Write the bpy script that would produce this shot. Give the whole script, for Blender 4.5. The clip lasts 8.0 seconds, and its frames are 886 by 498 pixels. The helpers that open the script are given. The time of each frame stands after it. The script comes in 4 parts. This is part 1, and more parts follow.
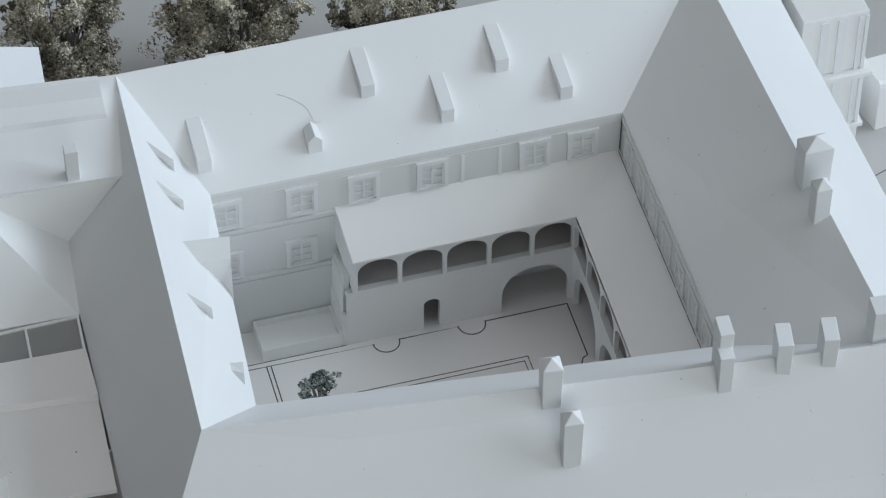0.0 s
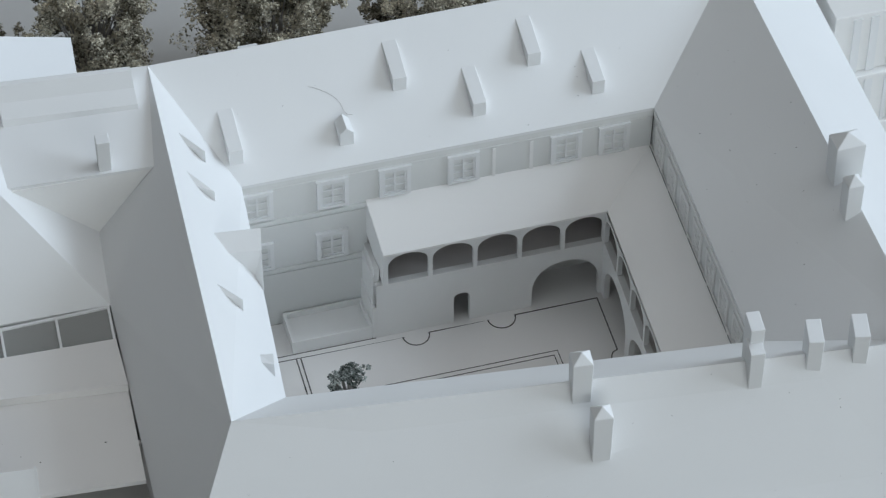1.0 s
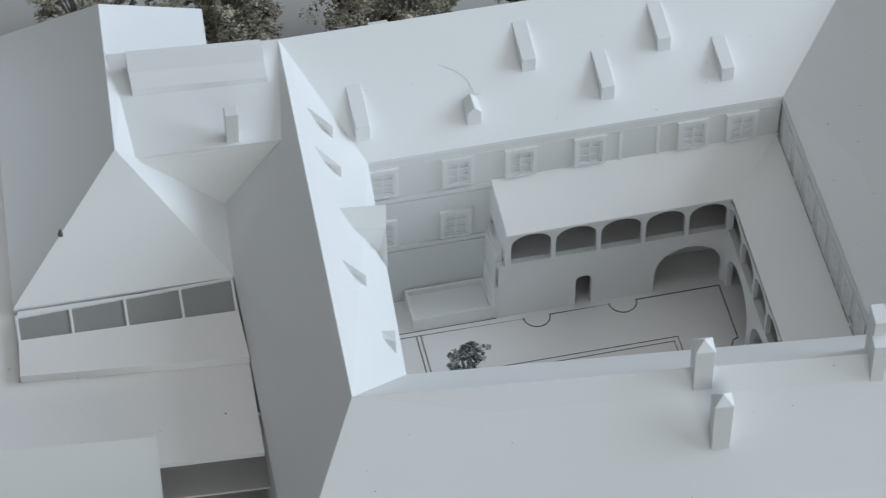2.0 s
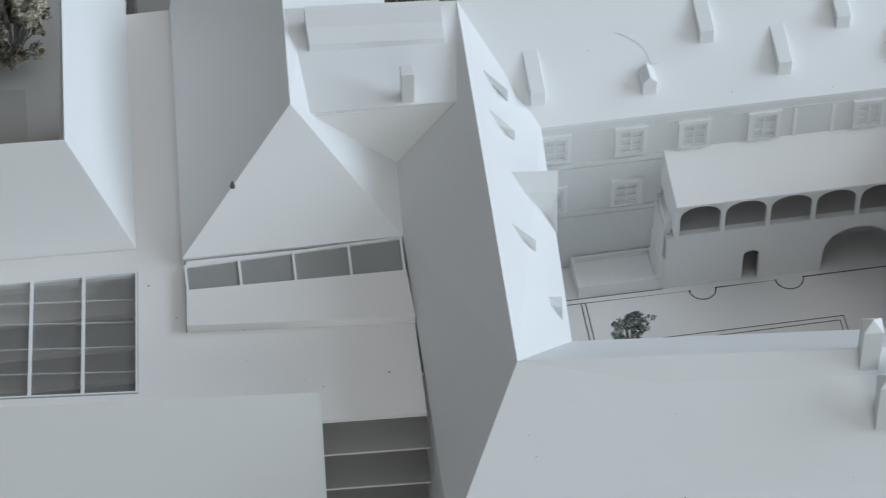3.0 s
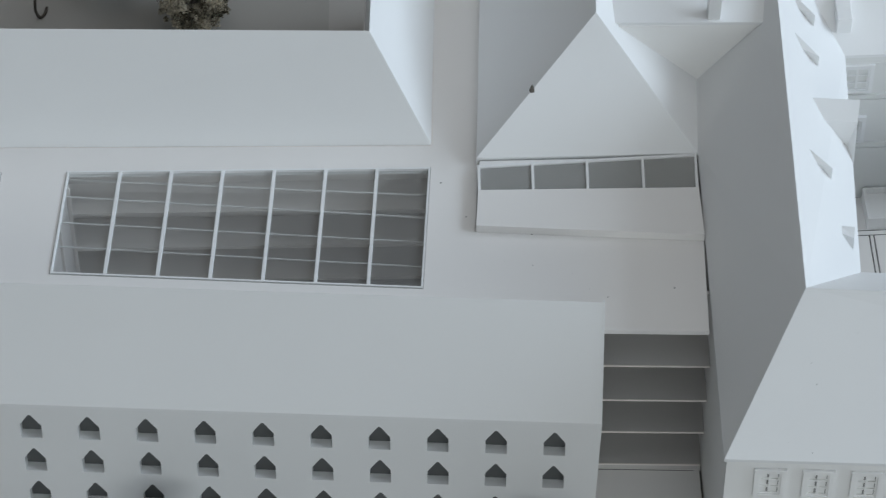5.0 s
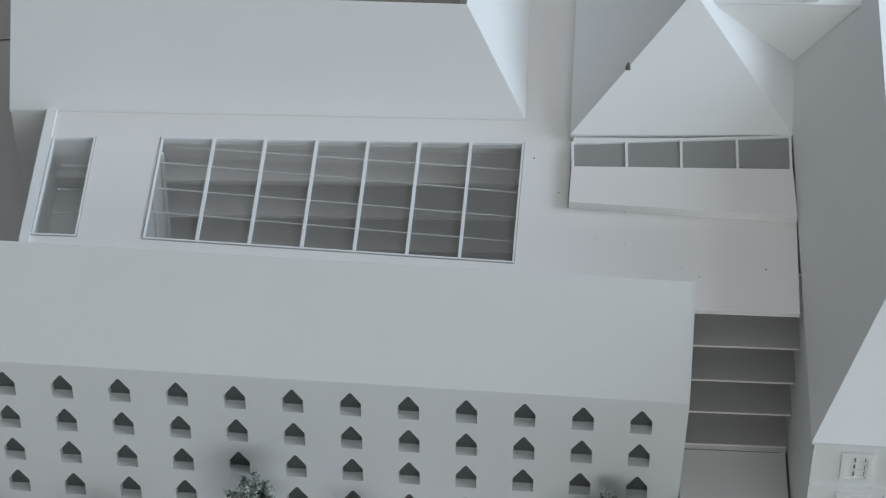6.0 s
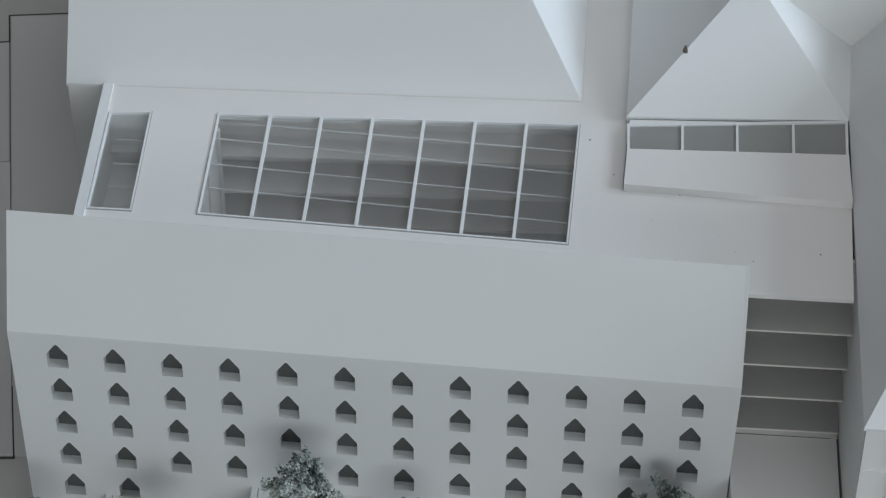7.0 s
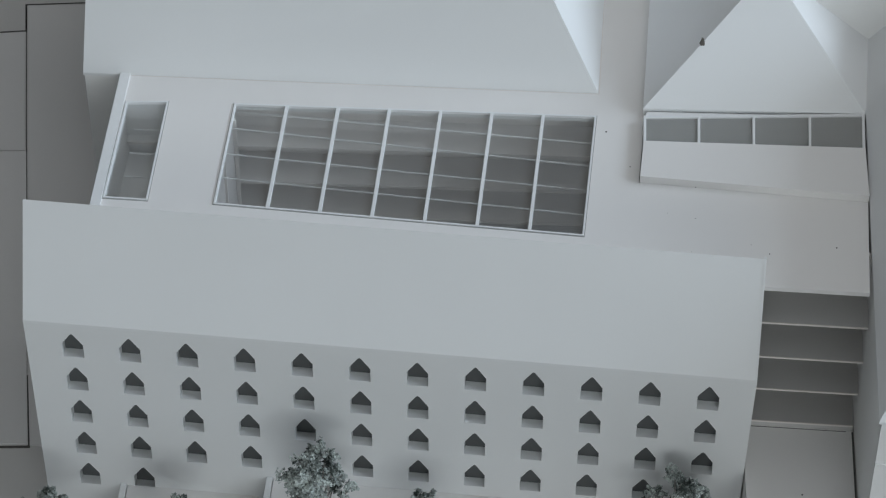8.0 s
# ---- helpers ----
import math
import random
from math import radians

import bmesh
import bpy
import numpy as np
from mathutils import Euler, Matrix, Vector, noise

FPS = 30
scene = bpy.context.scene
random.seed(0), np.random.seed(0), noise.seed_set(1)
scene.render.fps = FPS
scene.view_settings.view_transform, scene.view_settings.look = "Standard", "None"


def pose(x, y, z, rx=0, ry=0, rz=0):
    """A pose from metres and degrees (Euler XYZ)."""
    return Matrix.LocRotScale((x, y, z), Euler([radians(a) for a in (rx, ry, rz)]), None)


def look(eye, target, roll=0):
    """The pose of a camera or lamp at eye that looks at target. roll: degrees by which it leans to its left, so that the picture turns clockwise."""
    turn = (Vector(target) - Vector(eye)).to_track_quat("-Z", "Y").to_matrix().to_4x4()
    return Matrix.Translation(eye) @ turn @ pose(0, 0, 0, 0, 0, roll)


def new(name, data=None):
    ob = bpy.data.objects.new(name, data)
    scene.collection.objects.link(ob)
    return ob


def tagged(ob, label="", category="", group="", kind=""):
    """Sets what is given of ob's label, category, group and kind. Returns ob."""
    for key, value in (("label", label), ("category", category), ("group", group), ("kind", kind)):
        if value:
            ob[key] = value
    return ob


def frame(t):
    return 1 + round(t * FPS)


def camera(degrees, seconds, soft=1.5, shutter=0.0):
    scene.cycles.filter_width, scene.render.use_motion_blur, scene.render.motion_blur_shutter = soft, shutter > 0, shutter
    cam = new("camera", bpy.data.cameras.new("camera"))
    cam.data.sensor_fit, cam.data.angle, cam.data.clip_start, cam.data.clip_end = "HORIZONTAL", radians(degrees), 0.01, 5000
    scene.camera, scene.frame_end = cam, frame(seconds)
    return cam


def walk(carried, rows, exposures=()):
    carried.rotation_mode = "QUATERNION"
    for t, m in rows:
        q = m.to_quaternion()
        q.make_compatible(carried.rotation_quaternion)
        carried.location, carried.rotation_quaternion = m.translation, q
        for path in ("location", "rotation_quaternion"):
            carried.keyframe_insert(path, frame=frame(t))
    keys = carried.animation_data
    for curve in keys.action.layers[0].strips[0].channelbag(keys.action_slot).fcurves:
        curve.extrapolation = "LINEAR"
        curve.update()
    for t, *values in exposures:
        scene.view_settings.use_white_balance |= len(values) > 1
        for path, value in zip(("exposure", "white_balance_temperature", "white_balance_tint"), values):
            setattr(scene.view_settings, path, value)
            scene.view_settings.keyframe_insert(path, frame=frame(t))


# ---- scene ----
# The place is an architectural model at 1:200: lengths below are the building's metres, S turns them into the model's.
S = 0.005
# the lens stands REACH ahead of the tripod's upright axis, so the eye swings on a short arc as the head turns
AXIS, REACH = Vector((-39.043, -148.821, 148.000)), 21.676
cam = camera(14.889, 8.0, soft=1.2, shutter=0.3)
# seconds, turn to the left from +y, pitch, roll, in degrees: the camera stands on a tripod and pans
PATH = [
    (0, -16.708, -46.636, 0.351),
    (0.5, -16.582, -46.667, 0.346),
    (1, -16.062, -46.752, 0.325),
    (1.2, -15.707, -46.790, 0.310),
    (2.3, -12.401, -47.252, 0.192),
    (2.5, -11.691, -47.366, 0.170),
    (3, -9.838, -47.698, 0.118),
    (3.5, -8.226, -48.089, 0.078),
    (4, -6.568, -48.566, 0.044),
    (4.5, -5.066, -48.932, 0.019),
    (5, -3.548, -49.245, -0.001),
    (5.2, -3.089, -49.335, -0.007),
    (6.5, -0.808, -49.875, -0.025),
    (7, -0.335, -50.022, -0.027),
    (7.5, -0.082, -50.114, -0.028),
    (8, 0.019, -50.170, -0.029),
]


def aim(turn, pitch, roll):
    a, b = radians(turn), radians(pitch)
    way = Vector((-math.sin(a) * math.cos(b), math.cos(a) * math.cos(b), math.sin(b)))
    eye = AXIS + REACH * Vector((-math.sin(a), math.cos(a), 0))
    return look(eye * S, eye * S + way, roll)


walk(cam, [(t, aim(turn, pitch, roll)) for t, turn, pitch, roll in PATH])


# ---- light: daylight from a large window to the east and a smaller one to the south, in a white room, with an added overhead fill ----
world = bpy.data.worlds.new("room_air")
scene.world = world
world.use_nodes = True
world.node_tree.nodes["Background"].inputs[0].default_value = (0.62, 0.72, 0.85, 1)
world.node_tree.nodes["Background"].inputs[1].default_value = 0.3


def lamp(name, width, height, watts, colour, at, to):
    data = bpy.data.lights.new(name, "AREA")
    data.shape, data.size, data.size_y, data.energy, data.color = "RECTANGLE", width, height, watts, colour
    ob = new(name, data)
    ob.matrix_world = look(at, to)
    return ob


lamp("window_daylight", 2.9, 1.5, 90, (0.722, 0.858, 1.0), (2.93, -0.2, 1.55), (0, 0.0, 0.1))
lamp("south_window_daylight", 2.2, 1.1, 24.2, (0.905, 0.97, 0.985), (0.3, -3.13, 1.08), (0.0, 0.0, 0.0))
# overhead fill, added to brighten level surfaces; no such source is known
lamp("overhead_fill", 2.4, 2.4, 9.2, (1.0, 0.985, 0.955), (0.5, 0.4, 2.37), (0.5, 0.4, 0))
scene.view_settings.exposure = 0.0


# ---- materials ----
def mat(name, colour, rough=0.5, vary=0.03, bump=0.02, scale=300.0, spec=0.4, dust=0.0, metal=0.0):
    """A plain model-maker's surface: faint large blotches, fine grain, a little relief."""
    m = bpy.data.materials.new(name)
    m.use_nodes = True
    nt = m.node_tree
    b = nt.nodes["Principled BSDF"]
    tc = nt.nodes.new("ShaderNodeTexCoord")
    big, fine = nt.nodes.new("ShaderNodeTexNoise"), nt.nodes.new("ShaderNodeTexNoise")
    big.inputs["Scale"].default_value, big.inputs["Detail"].default_value = scale / 14, 4
    fine.inputs["Scale"].default_value, fine.inputs["Detail"].default_value = scale * 6, 3
    info = nt.nodes.new("ShaderNodeObjectInfo")
    mix = nt.nodes.new("ShaderNodeMath")
    mix.operation = "MULTIPLY_ADD"
    mix.inputs[1].default_value, mix.inputs[2].default_value = 0.25, 0.0
    add = nt.nodes.new("ShaderNodeMath")
    add.operation = "ADD"
    ramp = nt.nodes.new("ShaderNodeMapRange")
    ramp.inputs["From Min"].default_value, ramp.inputs["From Max"].default_value = 0.3, 0.95
    ramp.inputs["To Min"].default_value, ramp.inputs["To Max"].default_value = 1 - vary, 1 + vary
    for n in (big, fine):
        nt.links.new(tc.outputs["Object"], n.inputs["Vector"])
    nt.links.new(fine.outputs["Fac"], mix.inputs[0])
    nt.links.new(big.outputs["Fac"], add.inputs[0])
    nt.links.new(mix.outputs[0], add.inputs[1])
    nt.links.new(add.outputs[0], ramp.inputs["Value"])
    hsv = nt.nodes.new("ShaderNodeHueSaturation")
    hsv.inputs["Color"].default_value = (*colour, 1)
    one = nt.nodes.new("ShaderNodeMapRange")
    one.inputs["To Min"].default_value, one.inputs["To Max"].default_value = 0.985, 1.015
    nt.links.new(info.outputs["Random"], one.inputs["Value"])
    tone = nt.nodes.new("ShaderNodeMath")
    tone.operation = "MULTIPLY"
    nt.links.new(ramp.outputs["Result"], tone.inputs[0])
    nt.links.new(one.outputs["Result"], tone.inputs[1])
    nt.links.new(tone.outputs[0], hsv.inputs["Value"])
    nt.links.new(hsv.outputs["Color"], b.inputs["Base Color"])
    b.inputs["Roughness"].default_value, b.inputs["Metallic"].default_value = rough, metal
    b.inputs["Specular IOR Level"].default_value = spec
    bm_ = nt.nodes.new("ShaderNodeBump")
    bm_.inputs["Strength"].default_value, bm_.inputs["Distance"].default_value = bump, 0.0006
    nt.links.new(fine.outputs["Fac"], bm_.inputs["Height"])
    nt.links.new(bm_.outputs["Normal"], b.inputs["Normal"])
    return m


WHITE = mat("white_styrene", (0.78, 0.785, 0.785), 0.5, 0.02, spec=0.3)
WALL = mat("white_cut_board", (0.83, 0.825, 0.81), 0.6, 0.03)
CARD = mat("bright_warm_card", (0.89, 0.872, 0.85), 0.5, 0.02)
# darker copy of the wall board, carrying the shade on the courtyard fronts
COURT_SHADE = mat("shaded_court_board", (0.735, 0.74, 0.725), 0.65, 0.03)
WARM = mat("warm_white_board", (0.785, 0.767, 0.75), 0.6, 0.025)
GROUND = mat("grey_base_board", (0.50, 0.49, 0.475), 0.75, 0.05, scale=120)
YARD = mat("pale_grey_yard_board", (0.83, 0.81, 0.79), 0.65, 0.03)
STREET = mat("grey_street_board", (0.60, 0.59, 0.58), 0.7, 0.04)
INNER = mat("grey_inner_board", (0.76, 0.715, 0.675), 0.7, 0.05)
# darkened for the well's side wall, shade included in the tone
WELL_SHADE = mat("shaded_well_board", (0.60, 0.575, 0.555), 0.7, 0.06)
# darkened board: the shade inside arcade and well is put into the colour
RECESS_SHADE = mat("shaded_recess_board", (0.55, 0.52, 0.505), 0.7, 0.05)
# white floors toned down: the shade between the slabs is in this colour
FLOOR_SHADE = mat("shaded_open_floor_board", (0.52, 0.505, 0.49), 0.7, 0.06)
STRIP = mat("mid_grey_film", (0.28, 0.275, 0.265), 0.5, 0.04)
DARK = mat("dark_grey_film", (0.10, 0.105, 0.105), 0.5, 0.08)
INK = mat("dark_engraved_line", (0.075, 0.07, 0.065), 0.7, 0.1)


def leafy(name, dark, pale):
    """Crumbs of dyed foam, each with its own tone."""
    m = mat(name, pale, 0.9, 0.15, 0.2, 600)
    nt = m.node_tree
    geo, ramp = nt.nodes.new("ShaderNodeNewGeometry"), nt.nodes.new("ShaderNodeValToRGB")
    ramp.color_ramp.elements[0].color, ramp.color_ramp.elements[1].color = (*dark, 1), (*pale, 1)
    ramp.color_ramp.elements[0].position, ramp.color_ramp.elements[1].position = 0.28, 0.72
    lumps, both, tc = nt.nodes.new("ShaderNodeTexNoise"), nt.nodes.new("ShaderNodeMath"), nt.nodes.new("ShaderNodeTexCoord")
    lumps.inputs["Scale"].default_value, lumps.inputs["Detail"].default_value = 110, 2
    both.operation = "MULTIPLY_ADD"
    both.inputs[1].default_value = 0.38
    nt.links.new(tc.outputs["Object"], lumps.inputs["Vector"])
    half = nt.nodes.new("ShaderNodeMapRange")
    half.inputs["From Min"].default_value, half.inputs["From Max"].default_value = 0.3, 0.7
    half.inputs["To Max"].default_value = 0.68
    nt.links.new(lumps.outputs["Fac"], half.inputs["Value"])
    nt.links.new(geo.outputs["Random Per Island"], both.inputs[0])
    nt.links.new(half.outputs["Result"], both.inputs[2])
    nt.links.new(both.outputs[0], ramp.inputs[0])
    for n in nt.nodes:
        if n.type == "HUE_SAT":
            nt.links.new(ramp.outputs[0], n.inputs["Color"])
    return m


LEAF = leafy("olive_foam_crumbs", (0.12, 0.105, 0.072), (0.80, 0.74, 0.60))
LEAFG = leafy("frosted_grey_green_crumbs", (0.06, 0.074, 0.066), (0.63, 0.68, 0.65))
TWIG = mat("grey_brown_wire", (0.33, 0.31, 0.285), 0.8, 0.2)
CHIP = mat("brown_chip", (0.13, 0.115, 0.10), 0.8, 0.2)
SPECK = mat("dark_dust", (0.08, 0.07, 0.06), 0.9, 0.3)
ROOM = mat("grey_white_room_paint", (0.52, 0.505, 0.485), 0.8, 0.02, scale=3)
FLOORM = mat("pale_room_floor", (0.62, 0.60, 0.57), 0.5, 0.08, scale=5)


def glass(name, colour, rough=0.03, clear=0.8):
    m = bpy.data.materials.new(name)
    m.use_nodes = True
    nt = m.node_tree
    out = nt.nodes["Material Output"]
    nt.nodes.remove(nt.nodes["Principled BSDF"])
    a, g, mx = nt.nodes.new("ShaderNodeBsdfTransparent"), nt.nodes.new("ShaderNodeBsdfGlossy"), nt.nodes.new("ShaderNodeMixShader")
    tilt, fall, fr = nt.nodes.new("ShaderNodeLayerWeight"), nt.nodes.new("ShaderNodeMath"), nt.nodes.new("ShaderNodeMath")
    tilt.inputs["Blend"].default_value = 0.5
    fall.operation, fr.operation = "POWER", "MULTIPLY_ADD"
    fall.inputs[1].default_value = 5.0
    fr.inputs[1].default_value, fr.inputs[2].default_value = 0.9, 0.09
    nt.links.new(tilt.outputs["Facing"], fall.inputs[0])
    nt.links.new(fall.outputs[0], fr.inputs[0])
    a.inputs["Color"].default_value, g.inputs["Roughness"].default_value = (*colour, 1), rough
    nt.links.new(fr.outputs[0], mx.inputs[0])
    nt.links.new(a.outputs[0], mx.inputs[1])
    nt.links.new(g.outputs[0], mx.inputs[2])
    # even pale haze over the pane, standing for the room's reflected light
    dust, veil = nt.nodes.new("ShaderNodeBsdfDiffuse"), nt.nodes.new("ShaderNodeMixShader")
    dust.inputs["Color"].default_value, veil.inputs[0].default_value = (0.8, 0.78, 0.76, 1), 0.075
    nt.links.new(mx.outputs[0], veil.inputs[1])
    nt.links.new(dust.outputs[0], veil.inputs[2])
    nt.links.new(veil.outputs[0], out.inputs["Surface"])
    return m


PANE = glass("clear_acrylic", (0.95, 0.96, 0.96))


# ---- building blocks ----
ORIGIN = {}


def thing(name, label, category, at=(0, 0, 0), group="", kind=""):
    ob = new(name)
    ob.empty_display_size = 0.01
    ob.location = Vector(at) * S
    ORIGIN[ob] = Vector(at)
    return tagged(ob, label, category, group, kind)


def part(name, bm, material, parent=None, label="", own=False, at=(0, 0, 0), smooth=False):
    """Links a bmesh, in the building's metres, as one mesh. own: its coordinates start at the place given by at, else at the world's origin."""
    o = Vector(at) if own else (ORIGIN[parent] if parent else Vector((0, 0, 0)))
    if not own:
        bmesh.ops.translate(bm, verts=bm.verts, vec=-o)
    bmesh.ops.scale(bm, verts=bm.verts, vec=(S, S, S))
    bmesh.ops.recalc_face_normals(bm, faces=bm.faces)
    me = bpy.data.meshes.new(name)
    bm.to_mesh(me)
    bm.free()
    me.materials.append(material)
    if smooth:
        for p in me.polygons:
            p.use_smooth = True
    ob = new(name, me)
    if parent:
        ob.parent = parent
        ob.location = (o - ORIGIN[parent]) * S
    else:
        ob.location = o * S
    ORIGIN[ob] = o
    if label:
        ob["label"] = label
    return ob


def face(bm, pts):
    return bm.faces.new([bm.verts.new(p) for p in pts])


def slab(bm, pts, t=0.2):
    """A flat panel whose upper face has the given corners, t thick downwards."""
    up = [bm.verts.new(p) for p in pts]
    dn = [bm.verts.new((p[0], p[1], p[2] - t)) for p in pts]
    bm.faces.new(up)
    bm.faces.new(dn[::-1])
    for i in range(len(pts)):
        j = (i + 1) % len(pts)
        bm.faces.new((up[i], dn[i], dn[j], up[j]))


def prism(bm, poly, z0, z1):
    slab(bm, [(x, y, z1) for x, y in poly], z1 - z0)


def box(bm, c, size, turn=0.0, bevel=0.0):
    """A box on its base centre c."""
    m = Matrix.Translation((c[0], c[1], c[2] + size[2] / 2)) @ Matrix.Rotation(turn, 4, "Z") @ Matrix.Diagonal((*size, 1))
    r = bmesh.ops.create_cube(bm, size=1, matrix=m)
    if bevel:
        es = {e for v in r["verts"] for e in v.link_edges}
        bmesh.ops.bevel(bm, geom=list(es), offset=bevel, segments=1, affect="EDGES")


def bar(bm, a, b, w, h):
    """A straight bar from a to b, w wide, h high, its top along the line."""
    a, b = Vector(a), Vector(b)
    d = (b - a).normalized()
    s = d.cross(Vector((0, 0, 1)))
    s = (s.normalized() if s.length > 1e-6 else Vector((1, 0, 0))) * w / 2
    n = s.cross(d).normalized() * h
    pts = [a - s, a + s, b + s, b - s]
    up = [bm.verts.new(p) for p in pts]
    dn = [bm.verts.new(p - n) for p in pts]
    bm.faces.new(up)
    bm.faces.new(dn[::-1])
    for i in range(4):
        j = (i + 1) % 4
        bm.faces.new((up[i], dn[i], dn[j], up[j]))


def placer(a, b):
    """Maps (along, up, inwards) of an upright wall from a to b, seen from its right-hand side, to the world."""
    ax, ay = a[0], a[1]
    d = Vector((b[0] - ax, b[1] - ay)).normalized()
    n = Vector((-d.y, d.x))
    return lambda u, v, w=0.0: (ax + d.x * u + n.x * w, ay + d.y * u + n.y * w, v)


def pierced(bm, put, u0, u1, v0, v1, outline, depth, back=True):
    """A piece of wall with one hole through it. outline: from its lower left, over its top, to its lower right."""
    k = max(range(len(outline)), key=lambda i: (round(outline[i][1], 4), -abs(i - len(outline) / 2)))
    uc, vb = outline[k][0], outline[0][1]
    left = [(u0, v0)] + ([(uc, v0), (uc, vb)] if vb > v0 + 1e-4 else []) + outline[: k + 1] + ([(uc, v1)] if v1 > outline[k][1] + 1e-4 else []) + [(u0, v1)]
    right = [(u1, v0), (u1, v1)] + ([(uc, v1)] if v1 > outline[k][1] + 1e-4 else []) + outline[k:] + ([(uc, vb), (uc, v0)] if vb > v0 + 1e-4 else [])
    for w in (0.0, depth) if back else (0.0,):
        for ring in (left, right):
            face(bm, [put(u, v, w) for u, v in ring])
    for (a, b), (c, d) in zip(outline, outline[1:]):
        face(bm, [put(a, b), put(c, d), put(c, d, depth), put(a, b, depth)])
    if vb > v0 + 1e-4:
        (a, b), (c, d) = outline[-1], outline[0]
        face(bm, [put(a, b), put(c, d), put(c, d, depth), put(a, b, depth)])


def arch(u0, u1, v0, spring, top, n=10):
    c, r = (u0 + u1) / 2, (u1 - u0) / 2
    curve = [(c - r * math.cos(math.pi * i / n), spring + (top - spring) * math.sin(math.pi * i / n) ** 0.8) for i in range(n + 1)]
    return [(u0, v0)] + curve + [(u1, v0)]


def blank(bm, put, u0, u1, v0, v1, depth):
    for w in (0.0, depth):
        face(bm, [put(u0, v0, w), put(u1, v0, w), put(u1, v1, w), put(u0, v1, w)])
    for (a, b), (c, d) in (((u0, v1), (u1, v1)), ((u0, v0), (u1, v0)), ((u0, v0), (u0, v1)), ((u1, v0), (u1, v1))):
        face(bm, [put(a, b), put(c, d), put(c, d, depth), put(a, b, depth)])


def band(bm, put, u0, u1, v0, v1, out, inn=0.0):
    """A moulding that stands out of a wall."""
    c = [(u, v, w) for w in (-out, inn) for u, v in ((u0, v0), (u1, v0), (u1, v1), (u0, v1))]
    vs = [bm.verts.new(put(*p)) for p in c]
    for q in ((0, 1, 2, 3), (7, 6, 5, 4), (0, 4, 5, 1), (1, 5, 6, 2), (2, 6, 7, 3), (3, 7, 4, 0)):
        bm.faces.new([vs[i] for i in q])


def window(parent, put, u, v, w, h, cols=2, rows=4, deep=1.0, slots=False, board=None):
    """A relief window: a raised surround with a sill, a panel and a grid of flat bars. u, v: the lower left of the surround."""
    bm = bmesh.new()
    f = 0.24
    for a, b, c, d in ((u, u + f, v, v + h), (u + w - f, u + w, v, v + h), (u + f, u + w - f, v + h - f, v + h), (u + f, u + w - f, v, v + f * 0.7)):
        band(bm, put, a, b, c, d, 0.17 * deep)
    band(bm, put, u - 0.03, u + w + 0.03, v + h - 0.04, v + h + 0.04, 0.18 * deep)
    win = part("window", bm, WHITE if board else WALL, parent)
    bm = bmesh.new()
    band(bm, put, u + f, u + w - f, v + f * 0.7, v + h - f, 0.008)
    part("pane", bm, board or WALL, win)
    a, b, c, d = u + f, u + w - f, v + f * 0.7, v + h - f
    for i in range(cols + 1):
        bm = bmesh.new()
        x, k = a + (b - a) * i / cols, 0.055 if 0 < i < cols else 0.11
        band(bm, put, max(a, x - k), min(b, x + k), c, d, 0.09 * deep)
        part("muntin", bm, WHITE if board else WALL, win)
    for i in range(rows + 1):
        bm = bmesh.new()
        y, k = c + (d - c) * i / rows, 0.045 if 0 < i < rows else 0.10
        band(bm, put, a, b, max(c, y - k), min(d, y + k), 0.085 * deep)
        part("muntin", bm, WHITE if board else WALL, win)
    # grey strips laid on the panel for the shadowed gaps beside the panes
    for i in range(cols * rows if slots else 0):
        bm = bmesh.new()
        x, y = a + (b - a) * (i % cols + 0.74) / cols, c + (d - c) * (i // cols + 0.22) / rows
        band(bm, put, x, x + 0.25 * (b - a) / cols, y, y + 0.62 * (d - c) / rows, 0.03)
        part("slot", bm, STRIP, win, "narrow grey strip for the shadowed gap beside a pane")
    return win


def lerp(a, b, t):
    return tuple(p + (q - p) * t for p, q in zip(a, b))


